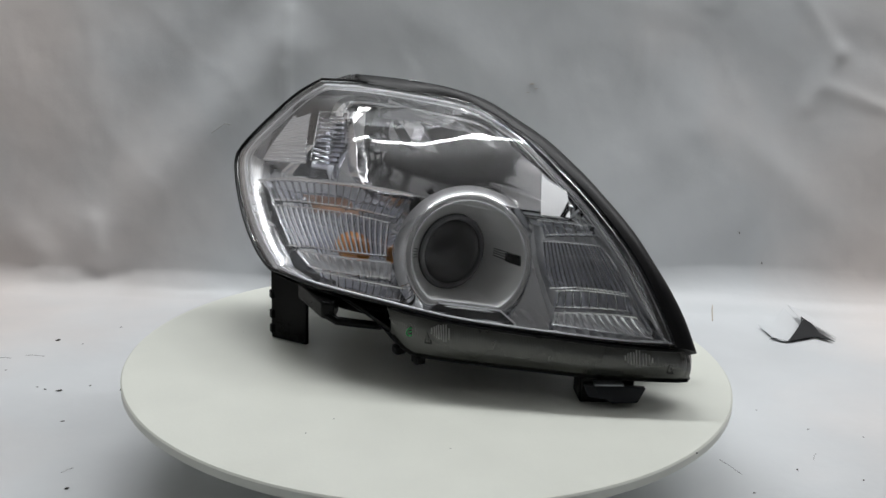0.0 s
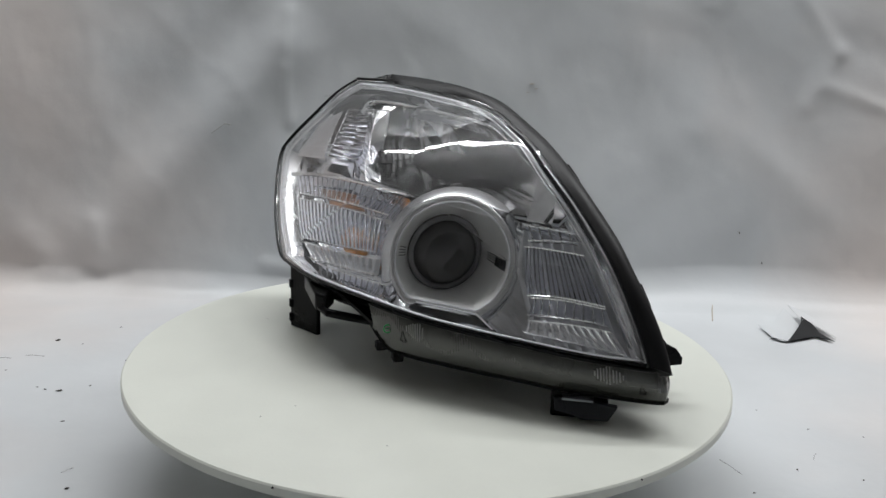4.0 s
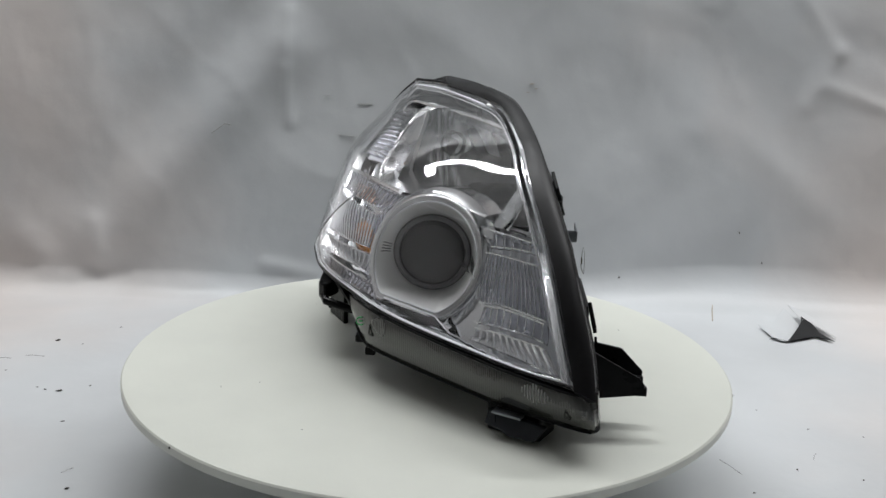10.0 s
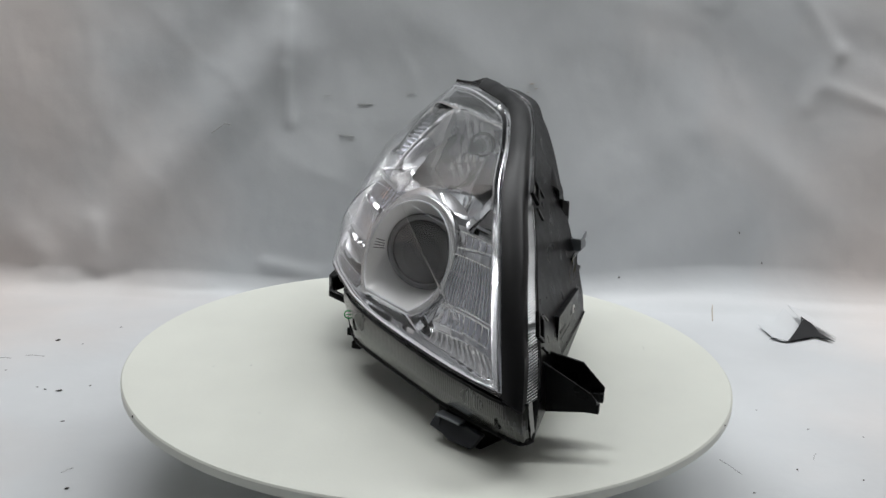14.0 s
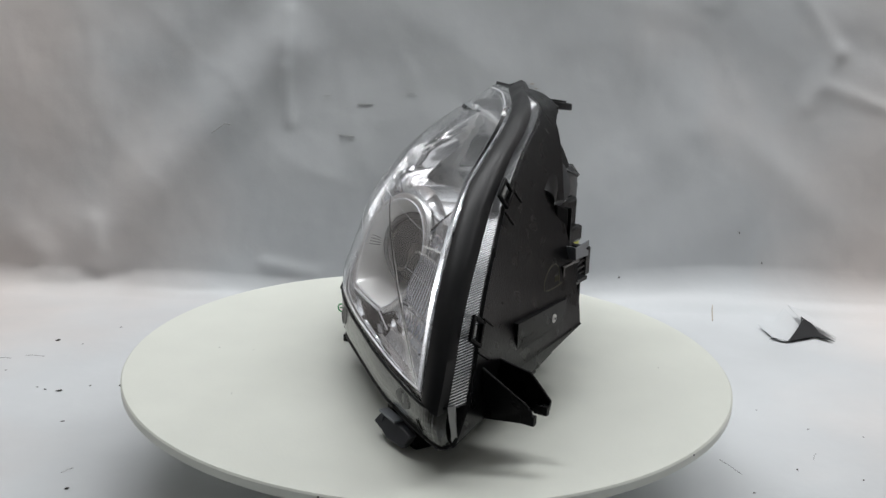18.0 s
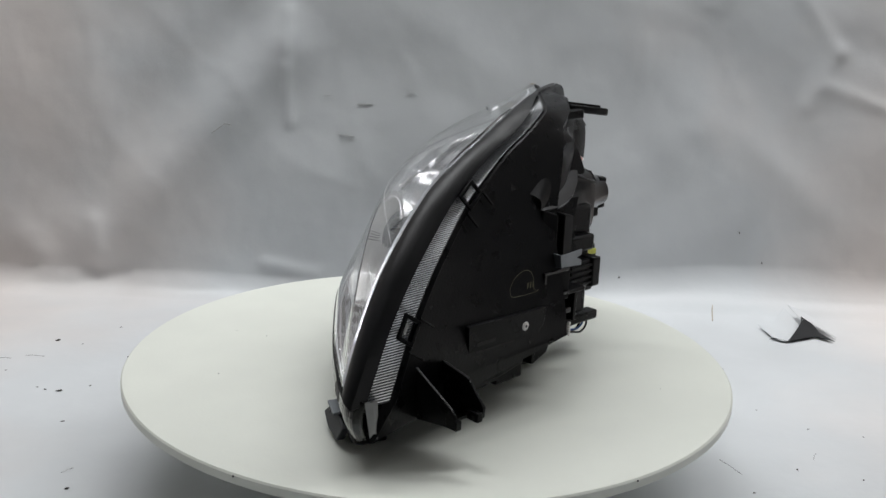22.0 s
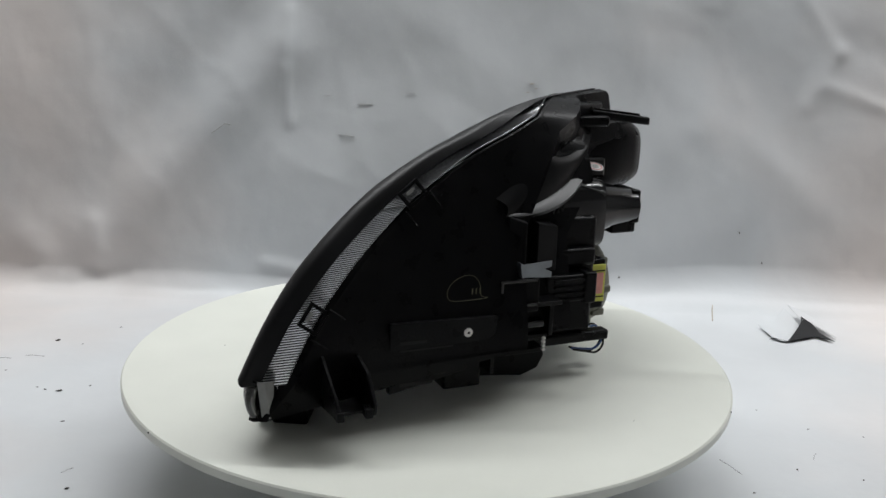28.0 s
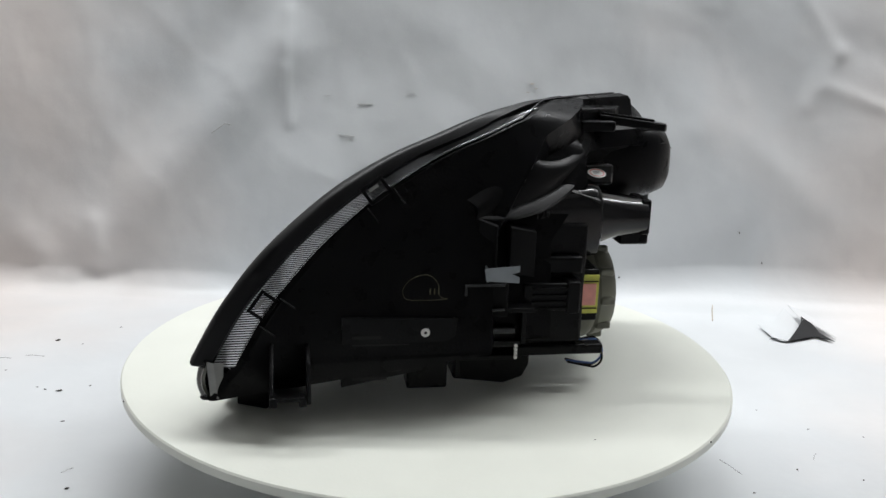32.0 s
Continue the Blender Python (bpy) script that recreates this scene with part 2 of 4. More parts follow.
def polar_rows(levels, first=0, last=None):
    """Rows of points; each level is (u, drop): the share of the way to the rim and the depth behind the lens."""
    rows = []
    for u_, drop in levels:
        row = []
        for k in range(first, last or len(RIM)):
            u = near_rim(k, u_)
            sz = S0 + (RIM[k, 0] - S0) * u, Z0 + (RIM[k, 2] - Z0) * u
            q = np.array((sz[0], float(cubic(sz[0], sz[1]) @ SHEET) + RES[k] * u ** 8, sz[1]))
            row.append(at(*(q + NRM * (rise(sz[0], sz[1], u) - drop))))
        rows.append(row)
    return rows


def panel_bm(tl, tr, br, bl, drop, nr, amp, across=True):
    """A ribbed optic between four corners given over the rim's (s, z): nr ribs of depth amp, upright (across) or level."""
    n, m = (nr * 6 + 1, 7) if across else (7, nr * 6 + 1)
    rows = []
    for i in range(n):
        row = []
        for j in range(m):
            a, b = i / (n - 1), j / (m - 1)
            p = [(tl[k] * (1 - a) + tr[k] * a) * (1 - b) + (bl[k] * (1 - a) + br[k] * a) * b for k in (0, 1)]
            ph = (a if across else b) * nr
            row.append(at(*skin(p[0], p[1], drop + amp * abs(math.cos(math.pi * ph)) ** 0.7 + 1.5 * math.sin(math.pi * (b if across else a)))))
        rows.append(row)
    return grid_bm(rows)


def inside(p, poly):
    hit = False
    for k in range(len(poly)):
        (x0, y0), (x1, y1) = poly[k - 1], poly[k]
        if (y0 > p[1]) != (y1 > p[1]) and p[0] < (x1 - x0) * (p[1] - y0) / (y1 - y0) + x0:
            hit = not hit
    return hit


def prism_bm(poly, d, bm=None):
    """A solid from a flat polygon of lamp points pushed along d (lamp mm)."""
    bm = bm or bmesh.new()
    lo = [bm.verts.new(at(*q)) for q in poly]
    hi = [bm.verts.new(at(*(np.array(q) + np.array(d)))) for q in poly]
    bm.faces.new(lo)
    bm.faces.new(hi[::-1])
    for k in range(len(poly)):
        bm.faces.new((lo[k - 1], lo[k], hi[k], hi[k - 1]))
    return bm


# ---- the setting ----
CREASES = (((-0.245, 0.33), (-0.252, 0.24), 0.0034, 0.010), ((-0.252, 0.24), (-0.243, 0.15), 0.0028, 0.008), ((-0.26, 0.27), (-0.56, -0.06), 0.010, 0.05),
           ((-0.34, 0.30), (-0.60, 0.02), -0.004, 0.05), ((0.613, 0.376), (0.674, 0.292), 0.0024, 0.012), ((0.674, 0.292), (0.63, 0.20), 0.0026, 0.016),
           ((0.66, 0.235), (0.77, 0.20), 0.0026, 0.012), ((0.70, 0.31), (0.80, 0.27), -0.003, 0.03), ((0.56, 0.12), (0.72, -0.02), 0.003, 0.03),
           ((0.45, 0.30), (0.62, 0.14), -0.004, 0.06), ((-0.05, 0.36), (0.10, 0.22), 0.003, 0.05), ((-0.575, -0.03), (-0.565, -0.10), 0.006, 0.018),
           ((-0.69, -0.06), (-0.66, -0.11), 0.008, 0.03), ((-0.28, -0.09), (-0.20, -0.105), 0.004, 0.012), ((0.30, 0.05), (0.44, 0.16), 0.003, 0.06))


def cloth(v):
    """Slack of the hanging sheet: broad swells, folds and fine crumple."""
    fold = 1 - abs(noise.noise(v * 2.6 + Vector((7, 2, 1))))
    return 0.008 * noise.noise(v * 1.3) + 0.0036 * noise.noise(v * 3.7 + Vector((3, 1, 0))) + 0.0009 * noise.noise(v * 10) + 0.0011 * fold ** 9 + 0.0004 * noise.noise(v * 28)


def crease_depth(x, z):
    d = 0.0
    x, z = x / 0.94, 0.348 - (0.348 - z) / 0.94
    for (x0, z0), (x1, z1), amp, w in CREASES:
        t = ((x - x0) * (x1 - x0) + (z - z0) * (z1 - z0)) / ((x1 - x0) ** 2 + (z1 - z0) ** 2)
        t = min(max(t, 0), 1)
        r = math.hypot(x - x0 - t * (x1 - x0), z - z0 - t * (z1 - z0)) / w
        if r < 3:
            d += amp * math.exp(-r * r)
    return d


def bend(x):
    """Depth and height of the sheet's bend between floor and wall, tight towards -x and wide towards +x, and where it begins."""
    k = min(max((x + 0.05) / 0.6, 0.0), 1.0)
    k = k * k * (3 - 2 * k)
    return 0.042 + 0.034 * k, 0.042 + 0.034 * k, 0.487 + 0.060 * k


def lean(x, y):
    """The wall stands slightly askew."""
    return y - 0.07 * x * min(max((y - 0.2) / 0.4, 0), 1)


def sweep(x, z):
    """How far back the sheet hangs at height z: a round bend, then a wall that leans back."""
    w, h, y0 = bend(x)
    rise_ = z + 0.115
    if rise_ < 0.861 * h:
        c = 1 - max(rise_, 0) / h
        return y0 + w * math.sqrt(1 - c * c)
    return y0 + 0.99 * w + 0.105 * min(rise_ - 0.861 * h, 0.5) + 0.08 * max(rise_ - 0.861 * h - 0.5, 0)


def floor_z(x, y):
    """Height of the sheet over a place on the floor or in the bend."""
    w, h, y0 = bend(x)
    v = min(max((y + 0.07 * x * min(max((y - 0.2) / 0.4, 0), 1) - y0) / w, 0), 0.97)
    return -0.115 + h * (1 - math.sqrt(1 - v * v))


def backdrop():
    stations = [("floor", v) for v in np.linspace(0, 1, 100)] + [("bend", v) for v in np.linspace(2, 82, 40)]
    stations += [("wall", v) for v in (*np.linspace(0.003, 0.42, 96), *np.linspace(0.44, 1.0, 24))]
    xs = np.r_[np.linspace(-1.45, -0.85, 24), np.linspace(-0.84, 0.84, 250), np.linspace(0.85, 1.45, 24)]
    rows = []
    for kind, v in stations:
        row = []
        for x in xs:
            w, h, y0 = bend(x)
            if kind == "floor":
                y, z = -1.25 + (y0 + 1.25) * v, -0.115
            elif kind == "bend":
                y, z = y0 + w * math.sin(radians(v)), -0.115 + h * (1 - math.cos(radians(v)))
            else:
                z = -0.115 + 0.861 * h + (1.365 - 0.861 * h) * v
                y = sweep(x, z)
            wall = min(max((z + 0.115) / 0.06, 0), 1)
            p = Vector((x * 2.2, z * 1.7, 0.3))
            d = cloth(p)
            d += crease_depth(x, z) if z > -0.112 else 0.0
            g = 0.0022 * noise.noise(Vector((x * 4, y * 4, 0))) + 0.0007 * noise.noise(Vector((x * 13, y * 13, 4)))
            foot = 0.006 * math.exp(-((z + 0.098) / 0.016) ** 2) * min(max((-x - 0.18) / 0.2, 0), 1) * (0.5 + noise.noise(Vector((x * 9, 3, 1))) + 0.5 * noise.noise(Vector((x * 27, z * 20, 7))))
            row.append(Vector((x, lean(x, y) - d * wall - foot, z + g * (1 - wall))))
        rows.append(row)
    ob = part("backdrop", grid_bm(rows), VINYL, angle=60)
    return tagged(ob, "creased white vinyl sheet swept from floor to wall", "backdrop", kind="structure")


def flat_bit(name, pts, material, t=0.0006):
    """A thin scrap lying on the sheet, from a few outline points in metres."""
    bm = bmesh.new()
    cap(bm, [Vector(q) for q in pts])
    ob = part(name, bm, material)
    thicken(ob, t, 1.0)
    return ob


def torn_foot():
    """The sheet's torn foot: a dark patch for the gap's shade, two lifted flaps."""
    def low(x, y, h=0.0035):
        return (x, y, -0.115 + h)

    # no hole is cut: near-black sheets lie on the vinyl as its darkness
    gap = flat_bit("tear", [low(0.524, 0.392), low(0.545, 0.425), low(0.566, 0.455, 0.012), (0.571, 0.470, -0.098), low(0.582, 0.452, 0.012), low(0.588, 0.435), low(0.596, 0.398), low(0.575, 0.418)], GAP)
    tagged(gap, "dark patch laid on the vinyl sheet for the torn gap's shade", "tear", kind="structure")
    slit = flat_bit("tear", [low(0.500, 0.400), low(0.512, 0.408), low(0.524, 0.396), low(0.5235, 0.391), low(0.511, 0.402)], GAP)
    tagged(slit, "thin dark patch for the shaded slit beside the torn gap", "tear", kind="structure")
    rows = []
    base = catmull([(0.508, 0.405, 0.010), (0.524, 0.393, 0.026), (0.545, 0.424, 0.040), (0.567, 0.458, 0.046)], 14)
    for bx, by, h in base:
        rows.append([Vector((bx - 0.006 * v, by + 0.055 * v, -0.1125 + 0.28 * h * v ** 0.8)) for v in np.linspace(0, 1, 10)])
    fl = part("flap", grid_bm(rows), VINYL, gap, "lifted torn vinyl flap", angle=60)
    thicken(fl, 0.0006)
    rows = []
    for u in np.linspace(0, 1, 8):
        rows.append([Vector((0.570 + 0.034 * u, 0.462 - 0.05 * u * u + 0.06 * v, -0.101 - 0.011 * u + 0.004 * v ** 2)) for v in np.linspace(0, 1, 8)])
    fl = part("flap", grid_bm(rows), VINYL, gap, "lifted torn vinyl flap", angle=60)
    thicken(fl, 0.0006)


def litter():
    """Crumbs and hairs on the sheet, scratches and drips on its wall."""
    rng = random.Random(7)
    crumbs = ((-0.508, 0.311, 8), (-0.44, 0.141, 7), (-0.404, 0.057, 4), (-0.458, 0.144, 3), (-0.441, 0.37, 3), (-0.344, -0.088, 4), (-0.47, 0.15, 2.5), (-0.41, 0.16, 3), (0.394, -0.002, 3), (0.331, -0.055, 3),
              (0.456, -0.022, 3), (0.443, 0.098, 2.5), (-0.53, 0.20, 2.5), (-0.47, 0.30, 2), (0.40, 0.15, 2), (-0.50, 0.02, 2), (0.50, 0.08, 2))
    for x, y, mm in crumbs:
        bm = bmesh.new()
        bmesh.ops.create_icosphere(bm, subdivisions=1, radius=mm / 2000)
        for v in bm.verts:
            v.co = Vector((v.co.x * 1.3, v.co.y * 0.7, v.co.z * 0.35)) * (0.7 + 0.6 * rng.random())
        ob = part("crumb", bm, DIRT)
        ob.matrix_world = pose(x, y, -0.1145 + 0.0022 * noise.noise(Vector((x * 4, y * 4, 0))), 0, 0, rng.uniform(0, 90))
        tagged(ob, "dark crumb of dirt lying on the vinyl sheet", "crumb", "crumbs on the sheet")
    for (x0, y0), (x1, y1) in (((-0.526, 0.249), (-0.500, 0.247)), ((-0.56, 0.236), (-0.540, 0.237)), ((0.315, 0.014), (0.330, -0.02)), ((0.30, 0.05), (0.303, 0.03)), ((-0.36, -0.06), (-0.352, -0.05)), ((0.42, 0.02), (0.428, 0.034))):
        pts = [Vector((x0 + (x1 - x0) * w, y0 + (y1 - y0) * w + 0.002 * math.sin(3 * w), -0.1135 + 0.0022 * noise.noise(Vector((x0 * 4, y0 * 4, 0))))) for w in np.linspace(0, 1, 6)]
        tagged(part("hair", tube_bm(pts, 0.00022, 5), DIRT), "thin dark hair lying on the vinyl sheet", "hair", "hairs on the sheet")

    def on_wall(x, z):
        x, z = 0.94 * x, 0.348 - (0.348 - z) * 0.94
        v = Vector((x * 2.2, z * 1.7, 0.3))
        wall = min(max((z + 0.115) / 0.06, 0), 1)
        d = cloth(v) + crease_depth(x, z)
        return Vector((x, lean(x, sweep(x, z)) - d * wall - 0.0006, z))

    for (x0, z0), (x1, z1), r in (((-0.373, 0.128), (-0.352, 0.143), 0.0007), ((-0.352, 0.145), (-0.340, 0.143), 0.0008), ((-0.131, 0.184), (-0.106, 0.185), 0.0008), ((-0.161, 0.133), (-0.135, 0.131), 0.0007), ((-0.187, 0.195), (-0.176, 0.196), 0.0005), ((-0.05, 0.205), (-0.036, 0.206), 0.0005)):
        pts = [on_wall(x0 + (x1 - x0) * w, z0 + (z1 - z0) * w) for w in np.linspace(0, 1, 5)]
        tagged(part("scratch", tube_bm(pts, r * 0.7, 5), SCUFF), "short dark scuff mark on the vinyl wall", "scuff", "scuffs on the sheet")
    for x, z, r in ((0.578, -0.071, 0.0014), (0.325, -0.099, 0.0016), (0.535, -0.02, 0.0012)):
        pts = [on_wall(x, z - r), on_wall(x, z), on_wall(x, z + r)]
        tagged(part("speck", tube_bm(pts, r * 0.7, 6), DIRT), "small dark speck on the vinyl wall", "speck", "specks on the sheet")
    for x0, x1, y0, y1 in ((0.440, 0.456, 0.484, 0.545), (0.572, 0.575, 0.508, 0.524)):
        pts = [Vector((x0 + (x1 - x0) * w, y0 + (y1 - y0) * w, floor_z(x0 + (x1 - x0) * w, y0 + (y1 - y0) * w) + 0.0008)) for w in np.linspace(0, 1, 5)]
        tagged(part("drip", tube_bm(pts, 0.0009, 6), RUST), "thin brown drip stain on the sheet", "stain", "drips on the sheet")
    for x, z, r in ((0.156, 0.226, 0.0016), (0.163, 0.218, 0.0012), (0.150, 0.212, 0.0010)):
        tagged(part("smudge", tube_bm([on_wall(x - 2 * r, z), on_wall(x, z + 0.3 * r), on_wall(x + 2 * r, z)], r * 0.4, 6), RUST), "faint brown smudge on the vinyl wall", "stain", "smudges on the sheet")


def plain_room():
    """Plain walls, floor and ceiling that close the place."""
    for name, lo, hi in (("floor", (-2.2, -3.0, -0.20), (3.2, 1.25, -0.15)), ("ceiling", (-2.2, -3.0, 2.2), (3.2, 1.25, 2.25)),
                         ("wall_north", (-2.2, 1.25, -0.20), (3.2, 1.30, 2.25)), ("wall_south", (-2.2, -3.05, -0.20), (3.2, -3.0, 2.25)),
                         ("wall_east", (3.2, -3.0, -0.20), (3.25, 1.25, 2.25)), ("wall_west", (-2.05, -3.0, -0.20), (-2.0, 1.25, 2.25))):
        bm = bmesh.new()
        bmesh.ops.create_cube(bm, size=1)
        for v in bm.verts:
            v.co = Vector([(lo[i] + hi[i]) / 2 + v.co[i] * (hi[i] - lo[i]) for i in range(3)])
        tagged(part(name, bm, CEILING if name == "ceiling" else DARK_WALL), "plain painted " + name.split("_")[0] + " of the room", "room", kind="structure")


# ---- the turntable ----
def turntable():
    n, R, t = 160, 0.300, 0.009

    def turned(prof, m=n):
        rows = [[Vector((r * math.cos(2 * math.pi * k / m), r * math.sin(2 * math.pi * k / m), z)) for k in range(m)] for r, z in prof]
        bm = grid_bm(rows, close_v=True)
        bmesh.ops.remove_doubles(bm, verts=bm.verts, dist=1e-6)
        return bm

    top = new("turntable")
    tagged(top, "round off-white painted turntable disc with a squared rim", "turntable")
    part("disc", turned([(0.0, 0.0), (R - 0.0014, 0.0), (R, -0.0014), (R, -t + 0.001), (R - 0.001, -t), (0.0, -t)]), TABLE, top)
    part("base", turned([(0.0, -0.009), (0.10, -0.009), (0.10, -0.018), (0.13, -0.024), (0.135, -0.115), (0.0, -0.115)], 64), BLACK, top, "low dark drive base")
    for a, r in ((201.0, 0.0009), (262.0, 0.0012), (318.0, 0.001), (20.0, 0.0009), (75.0, 0.001)):
        c = Vector((R * math.cos(radians(a)), R * math.sin(radians(a)), -0.002))
        bm = bmesh.new()
        bmesh.ops.create_icosphere(bm, subdivisions=1, radius=r)
        for v in bm.verts:
            v.co += c
        part("chip", bm, DULL, top, "small dark chip on the rim")
    for x, y in ((0.02, -0.21), (-0.08, -0.16), (-0.10, -0.19), (0.12, 0.2), (-0.2, 0.05)):
        bm = bmesh.new()
        bmesh.ops.create_icosphere(bm, subdivisions=1, radius=0.0007)
        for v in bm.verts:
            v.co = Vector((v.co.x, v.co.y, v.co.z * 0.3)) + Vector((x, y, 0))
        part("speck", bm, DULL, top)
    return top


# ---- the headlight ----
BOWL = [(-21, 240), (28, 241), (58, 236), (75, 208), (84, 187), (88, 166), (60, 154), (36, 156), (5, 147), (-32, 149), (-26, 190)]


def lamp_front(H):
    lens = part("lens", grid_bm(polar_rows([(1.0, 0), (0.985, 0), (0.95, 0), (0.9, 0), (0.84, 0), (0.76, 0), (0.66, 0), (0.54, 0), (0.42, 0), (0.3, 0), (0.2, 0), (0.1, 0), (0.0, 0)]), close_v=True), CLEAR, H, "clear domed polycarbonate lens", angle=60)
    bm = bmesh.new()
    bm.from_mesh(lens.data)
    bmesh.ops.remove_doubles(bm, verts=bm.verts, dist=1e-6)
    bm.to_mesh(lens.data)
    bm.free()
    thicken(lens, 0.0025)
    lens.visible_shadow = False

    # chrome face behind the lens, cut away for the bowl and the projector
    levels = [(0.985, 6.5), (0.955, 7), (0.935, 10), (0.925, 20), (0.91, 34)] + [(u, 38.0) for u in np.linspace(0.88, 0.0, 34)]
    rows = polar_rows(levels)
    for (u, _), row in zip(levels, rows):
        for q in row if 0.05 < u < 0.9 else ():
            ss, zz = q.dot(SIDE) * 1000, q.z * 1000
            q += (SIDE * NRM[0] + FORE * NRM[1] + Vector((0, 0, NRM[2]))) * 0.0002 * math.sin(ss * 0.42) * math.sin(zz * 0.42 + 0.2 * ss)
    bm = bmesh.new()
    vs = [[bm.verts.new(q) for q in r] for r in rows]
    nv = len(RIM)
    for i in range(len(vs) - 1):
        u = levels[i][0]
        for j in range(nv):
            sz = (S0 + (RIM[j, 0] - S0) * u, Z0 + (RIM[j, 2] - Z0) * u)
            mid = rows[i][j]
            off = np.array((mid.dot(SIDE) * 1000 + 1.0, mid.dot(FORE) * 1000 - 68.3, mid.z * 1000 - 120.0))
            across, above = off @ np.array((0.884, 0.467, 0.0)), off @ np.array((0.155, -0.294, 0.942))
            if inside(sz, BOWL) or math.hypot(across, above) < 57.5:
                continue
            bm.faces.new((vs[i][j], vs[i][(j + 1) % nv], vs[i + 1][(j + 1) % nv], vs[i + 1][j]))
    bmesh.ops.delete(bm, geom=[v for v in bm.verts if not v.link_faces], context="VERTS")
    bmesh.ops.remove_doubles(bm, verts=bm.verts, dist=1e-6)
    thicken(part("reflector_face", bm, FACE, H, "chromed inner face", angle=50), 0.001)
    # the border's highlight, put on as pale lines
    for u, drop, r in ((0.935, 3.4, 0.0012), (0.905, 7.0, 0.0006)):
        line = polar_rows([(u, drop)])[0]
        part("bezel_border", tube_bm(line[60:] + line[:61], 0.75 * r, 8), PALE_GLINT, H, "border line in pale glint colour", angle=60)
    line = polar_rows([(0.928, 5.0)])[0]
    part("bezel_border", tube_bm(line[40:98], 0.0018, 10), CHROME, H, "broad bright chrome border", angle=60)
    rows = polar_rows([(0.955, 4.5), (0.93, 5.5), (0.895, 12.0), (0.865, 24.0)], 158, 206)
    part("bezel_border", grid_bm(rows), BRUSHED, H, "broad bright chrome side wall", angle=60)

    # fluted edge of the lens under the rubber lip
    bm = bmesh.new()
    rows = []
    dense = catmull(TOP[2:], 460)
    for k in range(460):
        q = dense[k]
        h = 0.4 * (k % 2)
        row = []
        for u, drop in ((0.980, -0.3), (0.970, -0.4 - h), (0.948, -0.4 - h), (0.936, -0.3)):
            row.append(at(*skin(S0 + (q[0] - S0) * u, Z0 + (q[2] - Z0) * u, drop)))
        rows.append(row)
    # every other flute face is black: groove shading put into the colour
    striped(part("fluted_edge", grid_bm(rows), RIBBED, H, "finely fluted bright lens edge", angle=5), BLACK_SHINE, lambda k: (k // 3) % 2)

    # projector: a funnel cut off by the slant of the lens, with a flat floor
    mid = np.array((-1.0, 68.3, 120.0))
    nn = np.array((-0.440, 0.833, 0.333))
    uu = np.array((0.884, 0.467, 0.0))
    vv = np.cross(uu, nn)

    def rim_at(a, r, lift=0.0):
        """The funnel's rim: a tilted circle cut off by the shelf, leaning forward at its foot."""
        q = mid + r * (math.cos(a) * uu + math.sin(a) * vv)
        floor = 83.0 - 0.122 * (q[0] + 37) - 0.9 * (r - 53.3)
        if q[2] < floor:
            q = q + vv * (floor - q[2]) / vv[2]
        return q + nn * (lift + 9.0 * max(0.0, -math.sin(a)) ** 2)

    turns = [2 * math.pi * k / 96 for k in range(96)]
    rows = [[at(3 + 36.5 * math.cos(a), 30, 117 + 36.5 * math.sin(a)) for a in turns],
            [at(3 + 38.5 * math.cos(a), 32, 117 + 38.5 * math.sin(a)) for a in turns]]
    for w in (0.25, 0.5, 0.75, 1.0):
        row = []
        for a in turns:
            e = np.array(rim_at(a, 53.3))
            i = np.array((3 + 38.5 * math.cos(a), 32, 117 + 38.5 * math.sin(a)))
            row.append(at(*(i * (1 - w) + e * w)))
        rows.append(row)
    ring = part("projector_ring", grid_bm(rows, close_v=True), SATIN, H, "satin silver funnel ring", angle=40)
    thicken(ring, 0.0008)
    rows = [[at(*rim_at(a, r, f_)) for a in turns] for r, f_ in ((53.1, -1.5), (53.3, 0.8), (53.8, 1.2), (58.8, 1.0), (59.7, 0.2), (60.5, -9), (63, -13), (67, -16), (72, -20), (76, -40))]
    part("rim_line", grid_bm(rows[:6], close_v=True), COLLAR, ring, "brushed chrome collar", angle=45)
    few = [2 * math.pi * (k + 0.5) / 40 for k in range(40)]
    rows = [[at(*rim_at(a, r, f_)) for a in few] for r, f_ in ((60.2, -7), (64, -11), (70, -13), (77, -34))]
    part("collar_flange", grid_bm(rows, close_v=True), FACE, ring, "mirror flange round the collar", angle=30)
    # pale lines stand for the glint on both collar edges
    for r, lift in ((53.4, 1.0), (59.0, 0.0)):
        pts = [at(*rim_at(a, r, lift)) for a in turns]
        part("ring_edge", tube_bm(pts + pts[:1], 0.0006, 8), PALE_GLINT, ring, "collar line in pale glint colour")
    part("barrel", lathe_bm([(38, 27), (37.6, 32), (34.5, 35), (32.4, 34.5), (31.6, 30), (31, -30), (0, -32)], 3, 117, 56, caps=False), MATTE, ring)
    part("barrel_lip", lathe_bm([(36.4, 33.4), (34.8, 35.6), (33.0, 36.4), (31.9, 35.4), (31.7, 33)], 3, 117, 64, caps=False), GREY_TRIM, ring, "grey metal lip round the projector glass")

    def cone(a, w):
        """A place on the funnel's inner face: w goes from the barrel to the rim."""
        e, q = np.array(rim_at(a, 53.3)), np.array((3 + 38.5 * math.cos(a), 32, 117 + 38.5 * math.sin(a)))
        p = q * (1 - w) + e * w
        return at(*(p + (np.array((3, p[1], 117)) - p) * 0.025))

